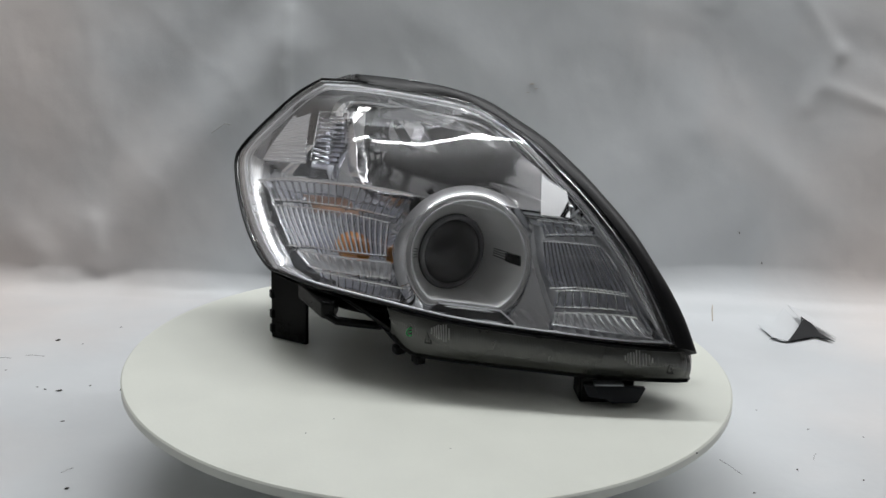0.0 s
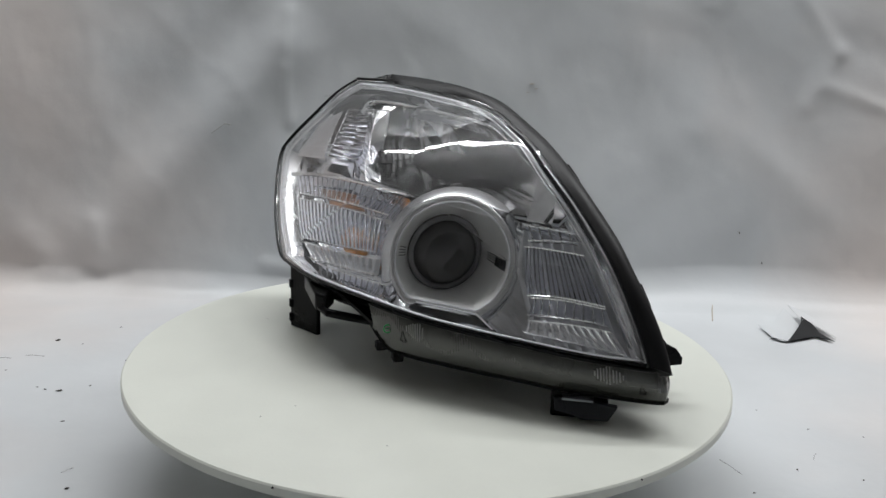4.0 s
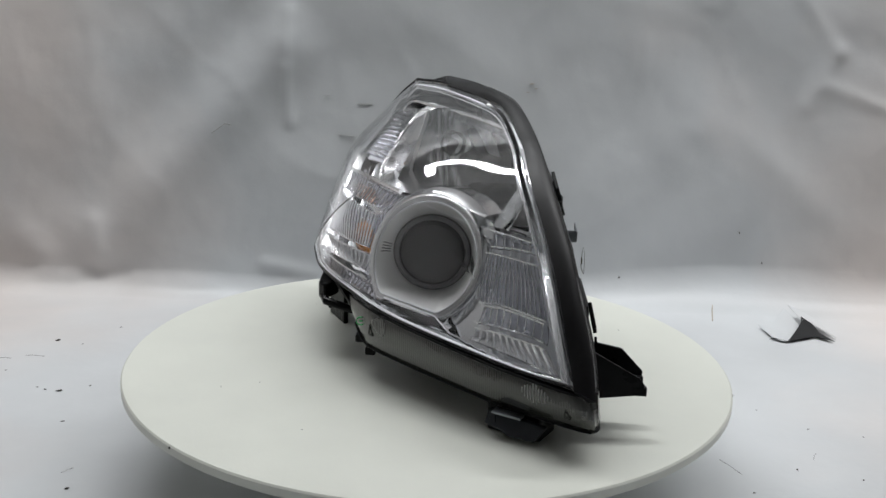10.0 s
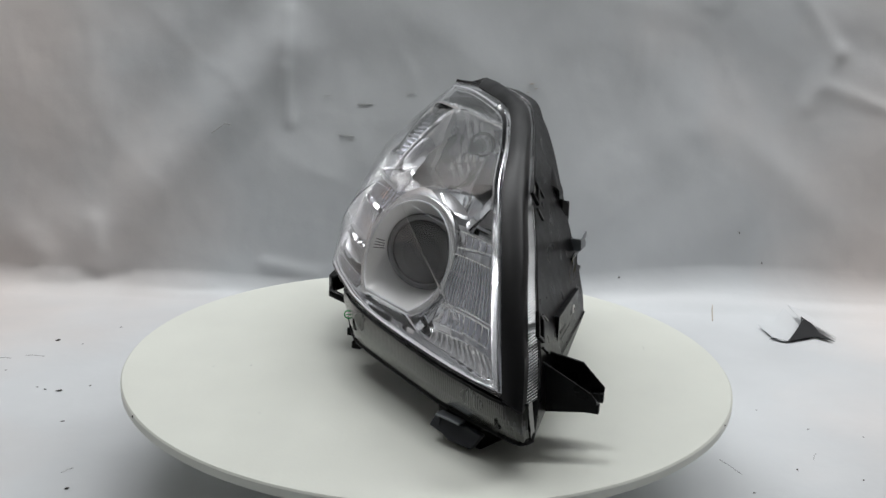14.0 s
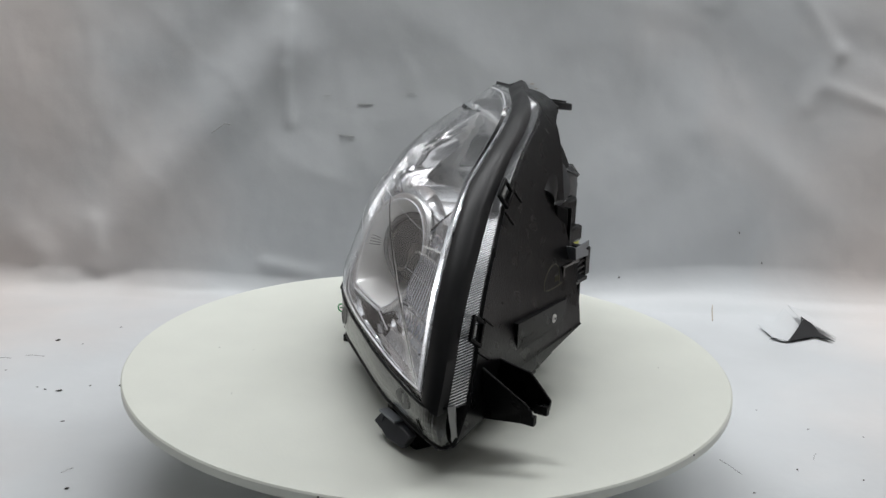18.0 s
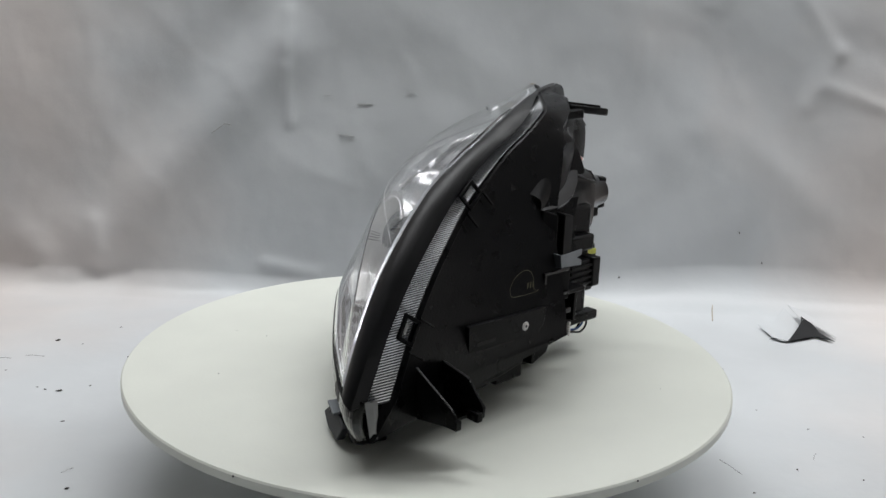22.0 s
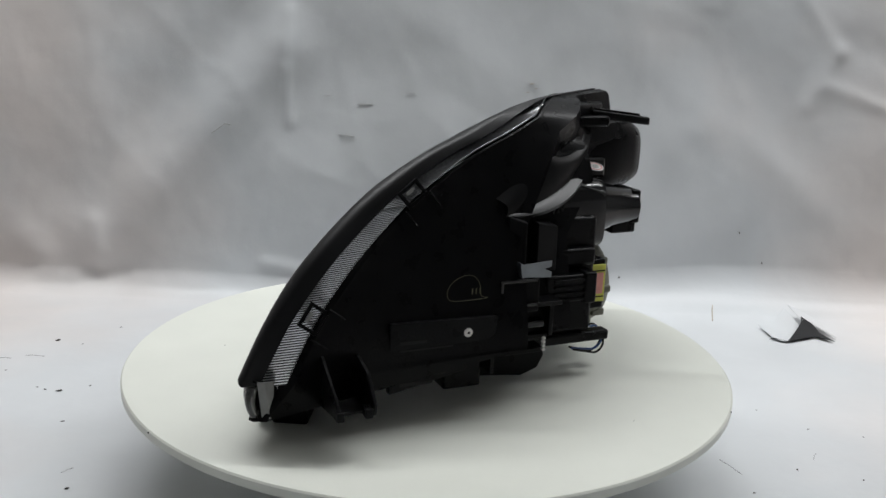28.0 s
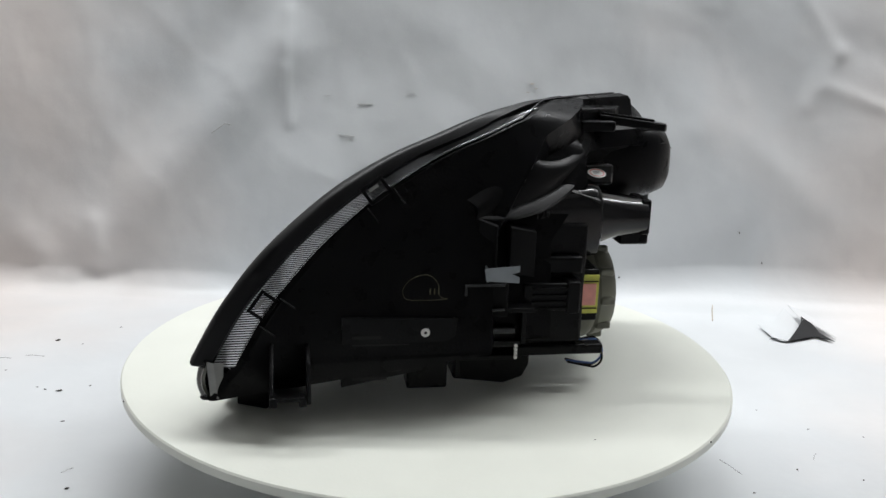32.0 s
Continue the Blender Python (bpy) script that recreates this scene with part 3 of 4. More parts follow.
    for k in range(4):
        part("notch_line", tube_bm([cone(math.pi - 0.16 + 0.06 * k, 0.2), cone(math.pi - 0.16 + 0.06 * k, 0.85)], 0.00045, 6), BLACK, ring)
        part("notch_line", tube_bm([cone(0.05 - 0.055 * k, 0.25), cone(0.03 - 0.055 * k, 0.92)], 0.00045, 6), BLACK, ring)
    rows = [[cone(a, w) for a in np.linspace(0.02, -0.16, 5)] for w in np.linspace(0.55, 0.92, 4)]
    thicken(part("notch_block", grid_bm(rows), BLACK, ring, "dark notch in the funnel"), 0.0004)
    glass = part("projector_lens", lathe_bm([(31, 28), (31, 31), (29, 36), (25, 40), (18, 44), (10, 46), (0, 46.6)], 3, 117, 56), PROJECTOR_GLASS, H, "thick projector glass tinted for the dark behind it", angle=50)
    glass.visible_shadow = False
    shelf = part("shelf", prism_bm([(-37, 75.5, 82.4), (12, 104, 76.4), (26, 110, 63.5), (-43, 72, 77)], (0, -2, -1)), BLACK_SHINE, H, "glossy black shelf below the projector")
    # highlights of the shelf's edges, painted as pale bars
    part("shelf_line", tube_bm([at(-37, 76.5, 83.2), at(-12, 91, 80.2), at(12, 105, 77.2)], 0.0008, 8), PALE_GLINT, shelf)
    part("shelf_line", tube_bm([at(12, 105, 77.2), at(26, 111, 64.0)], 0.0008, 8), PALE_GLINT, shelf)

    # high-beam bowl: a paraboloid cut off by the slant of the face, with upright flutes
    loop = catmull([(*q, 0) for q in BOWL + BOWL[:1]], 241)[:-1]
    rim = np.array([skin(q[0], q[1], 19) for q in loop])
    slant = np.linalg.lstsq(np.c_[rim[:, 0], rim[:, 2], np.ones(len(rim))], rim[:, 1], rcond=None)[0]
    cs, cz, deep = 10.0, 199.0, -142.0

    def bowl_at(s_, z_):
        f_ = deep + ((s_ - cs) ** 2 + (z_ - cz) ** 2) / 76
        k = (s_ / 7.5) % 1.0
        f_ += (1.6 if z_ < cz - 10 else 0.3) * (1 - (2 * k - 1) ** 2) * min(max((s_ + 24) / 14, 0), 1)
        return np.array((s_, min(f_, slant[0] * s_ + slant[1] * z_ + slant[2] - 3), z_))

    rows = [[at(*(q + np.array((0, -22, 0)) + (q - np.array((cs, q[1], cz))) * 0.01)) for q in rim], [at(*(q + (q - np.array((cs, q[1], cz))) * 0.01)) for q in rim], [at(*q) for q in rim]]
    for w in np.r_[0.985, np.linspace(0.97, 0.0, 62)]:
        row = []
        for q in rim:
            p = bowl_at(cs + (q[0] - cs) * w, cz + (q[2] - cz) * w)
            k = min(max((w - 0.70) / 0.28, 0), 1) * 0.85
            p[1] += (max(q[1], p[1]) - p[1]) * k * k
            row.append(at(*p))
        rows.append(row)
    bm = grid_bm(rows, close_v=True)
    bmesh.ops.remove_doubles(bm, verts=bm.verts, dist=1e-6)
    bowl = part("high_beam_bowl", bm, BOWL_METAL, H, "fluted chrome high-beam reflector", angle=24)
    part("bulb_collar", lathe_bm([(15, deep - 2), (15, deep + 3), (11, deep + 5), (11, deep + 1)], cs, cz, 32, caps=False), BLACK_SHINE, bowl, "dark collar round the bulb")
    part("bulb", lathe_bm([(7, deep - 4), (7, deep + 12), (5.5, deep + 15), (5.5, deep + 36), (4, deep + 41), (0, deep + 42)], cs, cz, 24), LENS_GLASS, bowl, "glass capsule bulb")
    part("bulb_tip", lathe_bm([(5.8, deep + 33), (5.8, deep + 38), (4.4, deep + 42.5), (0, deep + 44)], cs, cz, 24), BLACK_SHINE, bowl, "dark painted bulb tip")
    crest = catmull([(-44, -119, 231), (-42.5, -117, 236.5), (-38, -112, 243), (-30, -104, 247), (-10, -86, 245), (20, -62, 240), (45, -45, 235), (64, -34, 230)], 40)
    part("bowl_edge", tube_bm([at(*q) for q in crest], 0.0014, 8), CHROME, bowl, "polished upper edge line")
    rows = [[at(*(q + np.array(d))) for q in crest] for d in ((0, 0, 0), (0, -6, -1), (0, -14, 0))]
    part("bowl_brow", grid_bm(rows), BRUSHED, bowl, "satin wall under the upper edge", angle=60)

    # optics: turn signal and corner
    optics = (("upper_flutes", (-106, 153), (-3, 144), (-24, 127), (-104, 136), 15, 20, 2.4), ("main_flutes", (-106, 131), (-30, 123), (-48, 104), (-112, 103), 14, 21, 2.6),
              ("lower_flutes", (-110, 100), (-49, 100), (-59, 92), (-110, 93), 12, 11, 2.6), ("base_flutes", (-106, 91), (-52, 87), (-63, 81.5), (-112, 86), 9, 12, 1.8),
              ("corner_top_flutes", (68, 146), (94, 154), (95, 147), (69, 134), 16, 5, 2.5), ("corner_main_flutes", (66, 128), (98, 138), (106, 101), (57, 94), 16, 16, 1.0),
              ("corner_lower_flutes", (60, 92), (106, 98), (106, 85), (51, 82), 13, 9, 2.6), ("corner_base_flutes", (50, 78), (108, 80), (115, 66), (42, 72), 9, 11, 2.0))
    for nm, tl, tr, br, bl, drop, nr, amp in optics:
        clear = nm not in ("lower_flutes", "corner_base_flutes")
        ob = part(nm, panel_bm(tl, tr, br, bl, drop, nr, amp), FLUTE_CLEAR if clear else RIBBED, H, "clear fluted optic" if clear else "fluted mirror optic", angle=80)
        thicken(ob, 0.0016)
        ob.visible_shadow = not clear
        for k in range(nr if nm == "main_flutes" else 0):
            w = (k + 0.5) / nr
            a = [tl[q] * (1 - w) + tr[q] * w for q in (0, 1)]
            b = [bl[q] * (1 - w) + br[q] * w for q in (0, 1)]
            pts = [at(*skin(a[0] + (b[0] - a[0]) * v, a[1] + (b[1] - a[1]) * v, drop - 0.6)) for v in (0.03, 0.3, 0.6, 0.97)]
            # a pale bar paints the highlight along each flute
            part("flute", tube_bm(pts, 0.0008, 6), PALE_GLINT, ob)
        for a, b in ((tl, tr), (bl, br)):
            pts = [at(*skin(a[0] + (b[0] - a[0]) * w, a[1] + (b[1] - a[1]) * w, drop - 1.5)) for w in np.linspace(0, 1, 10)]
            part("ledge", tube_bm(pts, 0.0022 if nm == "upper_flutes" and a == tl else 0.0007, 8), CHROME, ob, "polished ledge")
    # added brown panel: the amber bulb's reflection put into colour
    for nm, tl, tr, br, bl in (("amber_reflection", (-80, 147), (-50, 143), (-50, 133), (-80, 134)),):
        thicken(part(nm, panel_bm(tl, tr, br, bl, 35, 1, 0.2), BROWN_REFLECTION, H, "brown panel painted for the amber bulb's reflection"), 0.001)
    # the backing's brown tint stands for the same reflection
    part("signal_backing", panel_bm((-110, 150), (-10, 143), (-56, 83), (-112, 87), 58, 9, 2.0), DEEP_BROWN, H, "brownish signal reflector", angle=30)
    part("corner_backing", panel_bm((62, 148), (97, 156), (113, 68), (44, 72), 34, 7, 2.0), DEEP_GREY, H, "grey corner reflector", angle=30)
    part("amber_bulb", lathe_bm([(12, -64), (15, -52), (16, -38), (14, -25), (8, -17), (0, -15)], -66, 110, 24, squash=1.15), AMBER, H, "amber indicator bulb")
    # the corner ledges' glints are pale lines
    part("corner_line", tube_bm([at(46.5, 57, 158.7), at(69, 77, 157), at(91.5, 96.5, 155), at(94.7, 107, 165)], 0.0013, 8), PALE_GLINT, H, "corner line in pale glint colour")
    part("corner_line", tube_bm([at(48, 60, 151), at(70, 80, 149), at(94, 101, 146)], 0.0006, 8), PALE_GLINT, H, "thin corner line in pale glint colour")
    # fine mould lines on the lens
    for ends in (((-30, 140), (30, 139), (66, 142), (98, 150.5)), ((72, 114.5), (91, 119), (110, 124)), ((-104, 120), (-68, 110), (-38, 106))):
        path = catmull([(*q, 0) for q in ends], 24)
        part("mould_line", tube_bm([at(*skin(q[0], q[1], -0.1)) for q in path], 0.00016, 6), PALE_GLINT, lens, "fine mould line")

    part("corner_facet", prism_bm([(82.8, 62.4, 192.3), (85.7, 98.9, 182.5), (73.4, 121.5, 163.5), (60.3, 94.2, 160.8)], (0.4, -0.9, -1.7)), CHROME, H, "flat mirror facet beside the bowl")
    # side marker prism: a bright ribbed block and a shallow ribbed field towards the edge
    rows = []
    for i in range(11 * 6 + 1):
        v = i / 66
        row = []
        for j in range(5):
            u = j / 4
            a = np.array((-53, -151, 230.5)) * (1 - u) + np.array((-29.6, -130.5, 233)) * u
            b = np.array((-84, -104, 188)) * (1 - u) + np.array((-48, -106.7, 179.5)) * u
            q = a * (1 - v) + b * v
            row.append(at(*(q + NRM * (3.0 * abs(math.sin(math.pi * 11 * v)) ** 0.7))))
        rows.append(row)
    prism = part("marker_prism", grid_bm(rows), FLUTE_CLEAR, H, "ribbed clear side-marker prism", angle=80)
    thicken(prism, 0.004)
    prism.visible_shadow = False
    back = [(-55, -152, 229), (-33, -134, 231), (-52, -110, 178), (-86, -107, 186)]
    part("prism_back", prism_bm([tuple(np.array(q) - NRM * 7) for q in back], tuple(-NRM * 2)), DEEP_GREY, prism, "dark mirror behind the prism")
    for a, b in (((-53, -151, 230.5), (-29.6, -130.5, 233)), ((-29.6, -130.5, 233), (-48, -106.7, 179.5)), ((-48, -106.7, 179.5), (-84, -104, 188)), ((-84, -104, 188), (-53, -151, 230.5))):
        pts = [at(*(np.array(a) * (1 - w) + np.array(b) * w + NRM * 2.0)) for w in np.linspace(0, 1, 5)]
        part("ledge", tube_bm(pts, 0.0005, 8), CHROME, prism, "polished ledge")
    # dark channel beside the prism
    part("channel", prism_bm([(-27, -126, 234), (-17, -116, 236), (-34, -92, 178), (-46, -102, 178)], (2, -6, -5)), SATIN, prism, "grey channel beside the prism")
    ob = part("marker_field", panel_bm((-62, 226), (-48, 233), (-66, 164), (-97, 170), 11, 17, 1.5, across=False), RIBBED, H, "shallow ribbed mirror field beside the prism", angle=80)
    thicken(ob, 0.0012)


def lamp_strip(H):
    """The smoked strip under the lens with its moulded marks."""
    up = catmull([(149, 209, 56)] + [(q[0], q[1] - 1, q[2] - 3.5) for q in BOTTOM[:7]], 240)
    lo = catmull(STRIP, 240)

    def spot(k, w, out=0.0):
        q = up[k] * (1 - w) + lo[k] * w
        return at(q[0], q[1] + 5 * math.sin(math.pi * w) + out, q[2])

    rows = [[spot(k, w, 0.14 * (k % 2)) for k in range(240)] for w in np.linspace(0, 1, 9)]
    strip = part("lower_strip", grid_bm(rows), SMOKED, H, "smoked grey ribbed lower strip", angle=8)
    thicken(strip, 0.003)
    part("seam", tube_bm([spot(k, 0.0, 1.0) for k in range(0, 240, 4)], 0.0013, 8), BLACK, strip)
    part("lower_lip", tube_bm([spot(k, 1.0, 0.5) for k in range(0, 240, 4)], 0.0018, 8), BLACK, strip)
    def near(s_):
        return min(range(4, 236), key=lambda k: abs((up[k][0] + lo[k][0]) / 2 - s_))

    for s_, w0 in ((126, 0.70), (-49, 0.62)):
        k0 = near(s_)
        tri = [spot(k0 - 2, w0, 1.0), spot(k0 + 3, w0, 1.0), spot(k0 + 2, w0 - 0.26, 1.0)]
        part("moulded_triangle", tube_bm([tri[0], tri[1], tri[2], tri[0]], 0.00045, 6), BLACK, strip, "small moulded triangle outline")
    for s_, w0, hs_ in ((99, 0.30, (2, 4, 5, 5, 7, 7, 5, 5, 4, 2)), (-42, 0.28, (4, 6, 6, 5, 5, 4, 3, 2))):
        k0 = near(s_)
        for j, n in enumerate(hs_):
            part("clear_rib", tube_bm([spot(k0 + 2 * j - len(hs_), w0 - 0.035 * n, 0.5), spot(k0 + 2 * j - len(hs_), w0 + 0.035 * n, 0.5)], 0.0007, 6), PALE, strip, "pale ribbed clear patch")
    c = spot(221, 0.45, 1.6)
    ringpts = [c + 0.0038 * (math.cos(a) * SIDE + math.sin(a) * Vector((0, 0, 1))) for a in np.linspace(0, 2 * math.pi, 20)]
    part("green_ring", tube_bm(ringpts, 0.0007, 6), GREEN, strip, "small green printed ring")
    part("green_dash", tube_bm([c - 0.0016 * SIDE, c + 0.0016 * SIDE], 0.0006, 6), GREEN, strip)
    # clear end of the lens at the tip
    rows = []
    for w in np.linspace(0, 1, 15):
        a, b = np.array((148.5, 210, 57)), np.array((152, 207, 27))
        q = a * (1 - w) + b * w
        rows.append([at(q[0] + 0.3 * (int(w * 14) % 2), q[1], q[2]), at(q[0] + 2, q[1] - 6, q[2] - 1), at(q[0] - 1, q[1] - 10 - 4 * (1 - w), q[2] - 2)])
    part("lens_tip", grid_bm(rows), PALE, H, "pale ribbed lens tip", angle=10)


def lamp_seals(H):
    inn, out = catmull(TOP[1:], 140), catmull(OUTER, 140)
    rows = []
    for k in range(140):
        a, b = inn[k], out[k]
        e = min(1.0, 0.25 + k / 14)
        g = 12.0 * min(1.0, max(0.0, (k - 22) / 30))
        sec = [a + np.array((0, -3, 0)), a + np.array((0, 2.0, 0)), a * 0.75 + b * 0.25 + np.array((0.8, 4.2, 1.2)), a * 0.45 + b * 0.55 + np.array((1.0, 4.6, 1.3)), a * 0.15 + b * 0.85 + np.array((0.6, 2.6, 0.8)), b,
               b + np.array((-0.2, -3.0 * e - g, -0.5)), b + np.array((-13.5 * e, -5 * e - g, -8.5 * e))]
        rows.append([at(*q) for q in sec])
    bm = grid_bm(rows, close_v=True)
    cap(bm, rows[0])
    cap(bm, rows[-1])
    bmesh.ops.remove_doubles(bm, verts=bm.verts, dist=1e-7)
    part("gasket", bm, RUBBER, H, "black rubber sealing lip", angle=40)
    # black edge bead along the left and the bottom
    line = np.vstack([left_c[::-1], bot_c[::-1][1:]])
    part("edge_bead", tube_bm([at(q[0] - 0.2, q[1] - 5, q[2] - 0.4) for q in line[::2]], 0.0018, 10), RUBBER, H, "thin black edge bead")
    part("edge_bead", tube_bm([at(q[0], q[1] - 3, q[2] + 1.2) for q in catmull(TOP[:3], 24)], 0.0015, 10), RUBBER, H, "thin black edge bead")
    # clear ribbed skirt behind the lip
    rows = []
    dense = catmull(OUTER, 420)
    for k in range(420):
        q = dense[k]
        w = k / 419
        d = 33 * min(1.0, max(0.0, (w - 0.17) / 0.16)) + 2
        e = -4.5 + 8 * w * w
        h = 0.6 * (k % 2)
        rows.append([at(q[0] - 7.0 * (1 - u) + e * u + h, q[1] - min(d - 1, 12) - max(1, d - 12) * u, q[2] - 5.0 * (1 - u) - u) for u in (0, 0.35, 0.7, 1.0)])
    # alternate rib faces differ in material to paint the ribs' shading
    striped(part("ribbed_skirt", grid_bm(rows), SKIRT, H, "finely ribbed clear skirt of the lens", angle=5), DEEP_GREY, lambda k: (k // 3) % 2)
    pts = []
    for k in range(60, 420, 6):
        q, w = dense[k], k / 419
        pts.append(at(q[0] - 3.2 + 8 * w * w, q[1] - 1.5 - 33 * min(1.0, max(0.0, (w - 0.17) / 0.16)), q[2] + 0.2))
    part("flange_line", tube_bm(pts, 0.00035, 6), SKIRT, H, "thin clear lens flange")


def side_back(z):
    return float(np.interp(z, (0, 150, 178, 204, 240, 275), (-30, -31, -48, -64, -86, -150)))


def lamp_housing(H):
    dense = catmull(OUTER, 110)
    edge = []
    for k, q in enumerate(dense):
        w = k / 109
        d = 33 * min(1.0, max(0.0, (w - 0.17) / 0.16)) + 4
        edge.append((q[0] - 3.5 + 8 * w * w, q[1] - d, q[2] - 2))
    edge += [(153, 204, 30), (153, 208, 24)]
    edge += [(q[0], q[1] - 5, q[2] - 2) for q in catmull(STRIP[1:], 70)]
    edge += [(q[0] + 3, q[1] - 6, q[2] - 2) for q in catmull([STRIP[-1], (-100, 8, 74), (-119, -29, 78), (-134, -88, 81)] + LEFT[1:], 80)]
    edge += [(-20, -184, 263)]
    edge = np.array(edge)
    rows = []
    for sc, step, dep in ((0.97, 0, -4), (1.0, 0, 0), (1.006, 0, 4), (1.0, 0, 6), (0.99, 1, 12), (0.965, 1, 15), (0.84, 2, 17), (0.80, 2, 24), (0.77, 3, 40), (0.66, 3, 52)):
        row = []
        for s_, f_, z_ in edge:
            fb = side_back(z_)
            f1 = f_ - dep
            if step == 1:
                f1 = min(f1, fb)
            elif step == 2:
                f1 = min(f1, fb - 6)
            elif step == 3:
                f1 = min(f1, max(fb - 60, -128))
            f1 = max(f1, -250.0)
            zc = 130.0
            k = sc if z_ > zc else min(1.0, sc + 0.5 * (1 - sc))
            zz = zc + (z_ - zc) * k
            sw = 20 + (s_ - 20) * sc
            if 0 < step < 3 and s_ > 60:
                sw = sw * 1.0 + 2.0 * math.sin(math.pi * min(max((z_ - 20) / 200, 0), 1))
            if step:
                zz = max(zz, float(np.interp(f1, (-130, -30, 0, 100, 160), (64, 58, 50, 29, 16))))
            row.append(at(sw, f1, max(zz, 15)))
        rows.append(row)
    bm = grid_bm(rows, close_v=True)
    cap(bm, rows[-1])
    bmesh.ops.remove_doubles(bm, verts=bm.verts, dist=1e-6)
    hs = part("housing", bm, BLACK, H, "matt black moulded rear housing", angle=35)
    # raised label field and its moulded lines of unreadable print
    bevel(part("label_field", prism_bm([(140, 99, 92), (140, 0, 90), (140, 2, 74), (140, 12, 68), (140, 14, 56), (140, 24, 52), (140, 30, 44), (140, 99, 30)], (9.0, 0, 0)), BLACK, hs, "raised moulded plate"), 0.0005)
    for k in range(6):
        part("print_bar", box_bm((148.8, 88 - (22, 46, 14, 34, 40, 28)[k], 73 - 7.4 * k), (149.3, 90, 76 - 7.4 * k)), DULL, hs, "moulded line of print")
    part("paint_dot", lathe_bm([(4.2, 0), (4.0, 0.8), (2.6, 1.2), (0, 1.1)], 148.9, 78, 9, axis="s", centre=28), PAPER, hs, "white paint dot")
    part("paint_dot_core", lathe_bm([(1.3, 0), (1.2, 1.6), (0, 1.7)], 148.9, 78, 12, axis="s", centre=28), DULL, hs)
    # crayon loop
    loop = [(40, 106), (46, 108), (48, 115), (43, 123), (33, 128), (24, 127), (18, 120), (16, 109), (10, 107), (22, 106), (40, 106)]
    pts = [at(146.6, q[0], q[1]) for q in catmull([(a, b, 0) for a, b in loop], 60)]
    part("crayon_loop", tube_bm(pts, 0.00024, 6), CRAYON, hs, "yellow crayon loop drawn by hand")
    for k in range(3):
        part("crayon_bar", box_bm((146, 24 - 3.6 * k, 111), (146.7, 25 - 3.6 * k, 116)), CRAYON, hs)
    # snap clips: slotted tabs over the skirt, following the edge
    ring = catmull(OUTER, 420)
    for k in (372, 262):
        w, q = k / 419, ring[k]
        d = 33 * min(1.0, max(0.0, (w - 0.17) / 0.16))
        T = ring[k + 4] - ring[k - 4]
        T /= np.linalg.norm(T)
        N = np.array((0.0, -1.0, 0.0)) - T * (-T[1])
        N /= np.linalg.norm(N)
        O = np.cross(T, N)
        O *= 1 if O[0] > 0 else -1
        c = q + np.array((-1.5 + 8 * w * w, -d + 1, 0))
        bm = bmesh.new()
        for t0, t1, n0, n1 in ((-11, 11, -11, -8), (-11, -8, -8, 6), (8, 11, -8, 6), (-11, 11, 3, 6)):
            poly = [c + T * a + N * b for a, b in ((t0, n0), (t1, n0), (t1, n1), (t0, n1))]
            prism_bm(poly, O * 3.2, bm)
        bevel(part("snap_clip", bm, BLACK, hs, "slotted black snap clip"), 0.0005)
        bm = prism_bm([c + T * a + N * b for a, b in ((-4, -7), (5, -7), (5, -4), (-4, -4))], O * 2.0)
        part("clip_tooth", bm, PALE, hs, "pale snap tooth in the clip")
        for a in (-14, 14):
            p = c + T * a + N * 5
            bevel(part("edge_ledge", prism_bm([p, p + T * 1.6, p + T * 1.6 + N * 16, p + N * 16], O * 2.4), BLACK_SHINE, hs), 0.0004)
    # stiffening ribs and boxes behind the side wall
    for z, f0, f1, s1 in ((92, -70, 2, 138), (60, -60, 0, 132), (45, -60, 0, 128)):
        bevel(part("rib", box_bm((70, f0, z - 2), (s1, f1, z + 2)), BLACK, hs), 0.0006)
    for f_, z0, z1 in ((-62, 60, 92), (-4, 30, 92)):
        bevel(part("rib", box_bm((80, f_ - 2, z0), (134, f_ + 2, z1)), BLACK, hs), 0.0006)
    bevel(part("terminal_block", prism_bm([(78, -48, 166), (126, -48, 164), (116, -74, 157.5), (78, -76, 160)], (0, 0, -42)), MATTE, hs, "black terminal block"), 0.0012)
    bevel(part("terminal_wall", prism_bm([(124, -19, 171), (128.5, -35, 165), (126, -37, 165), (118, -37, 166), (118, -19, 172)], (0, 0, -50)), MATTE, hs), 0.0012)
    bevel(part("socket_body", box_bm((92, -46, 86), (138, -10, 117)), MATTE, hs, "black socket body"), 0.0015)
    for lo, hi in (((134, -42, 114.5), (140, -6, 117.5)), ((134, -9, 94), (140.5, -6, 116)), ((134, -42, 93), (142, -2, 95.5))):
        bevel(part("socket_frame", box_bm(lo, hi), BLACK_SHINE, hs, "moulded socket frame"), 0.0006)
    bevel(part("socket_shelf", box_bm((96, -54, 70), (136, 2, 76)), BLACK_SHINE, hs), 0.0012)
    bevel(part("rear_block", box_bm((10, -128, 46), (98, -30, 160)), BLACK, hs, "plain black rear wall"), 0.004)
    # rounded upper shell that ends in a crescent ledge over the bulb chamber
    spine = catmull([(121, -18, 171), (113, -44, 176), (102, -72, 183), (88, -98, 192), (72, -120, 203), (63, -130, 215), (58, -134, 226)], 36)
    brow = catmull([(112, -8, 186), (103, -32, 206), (95, -56, 222), (94, -64, 223), (88, -82, 217), (78, -102, 216), (65, -122, 222), (57, -130, 232)], 36)
    rows = []
    for hi, lo in zip(brow, spine):
        tuck = [at(*(hi + np.array((-7, 26, -4))))] if hi[1] > -60 else [at(*hi)]
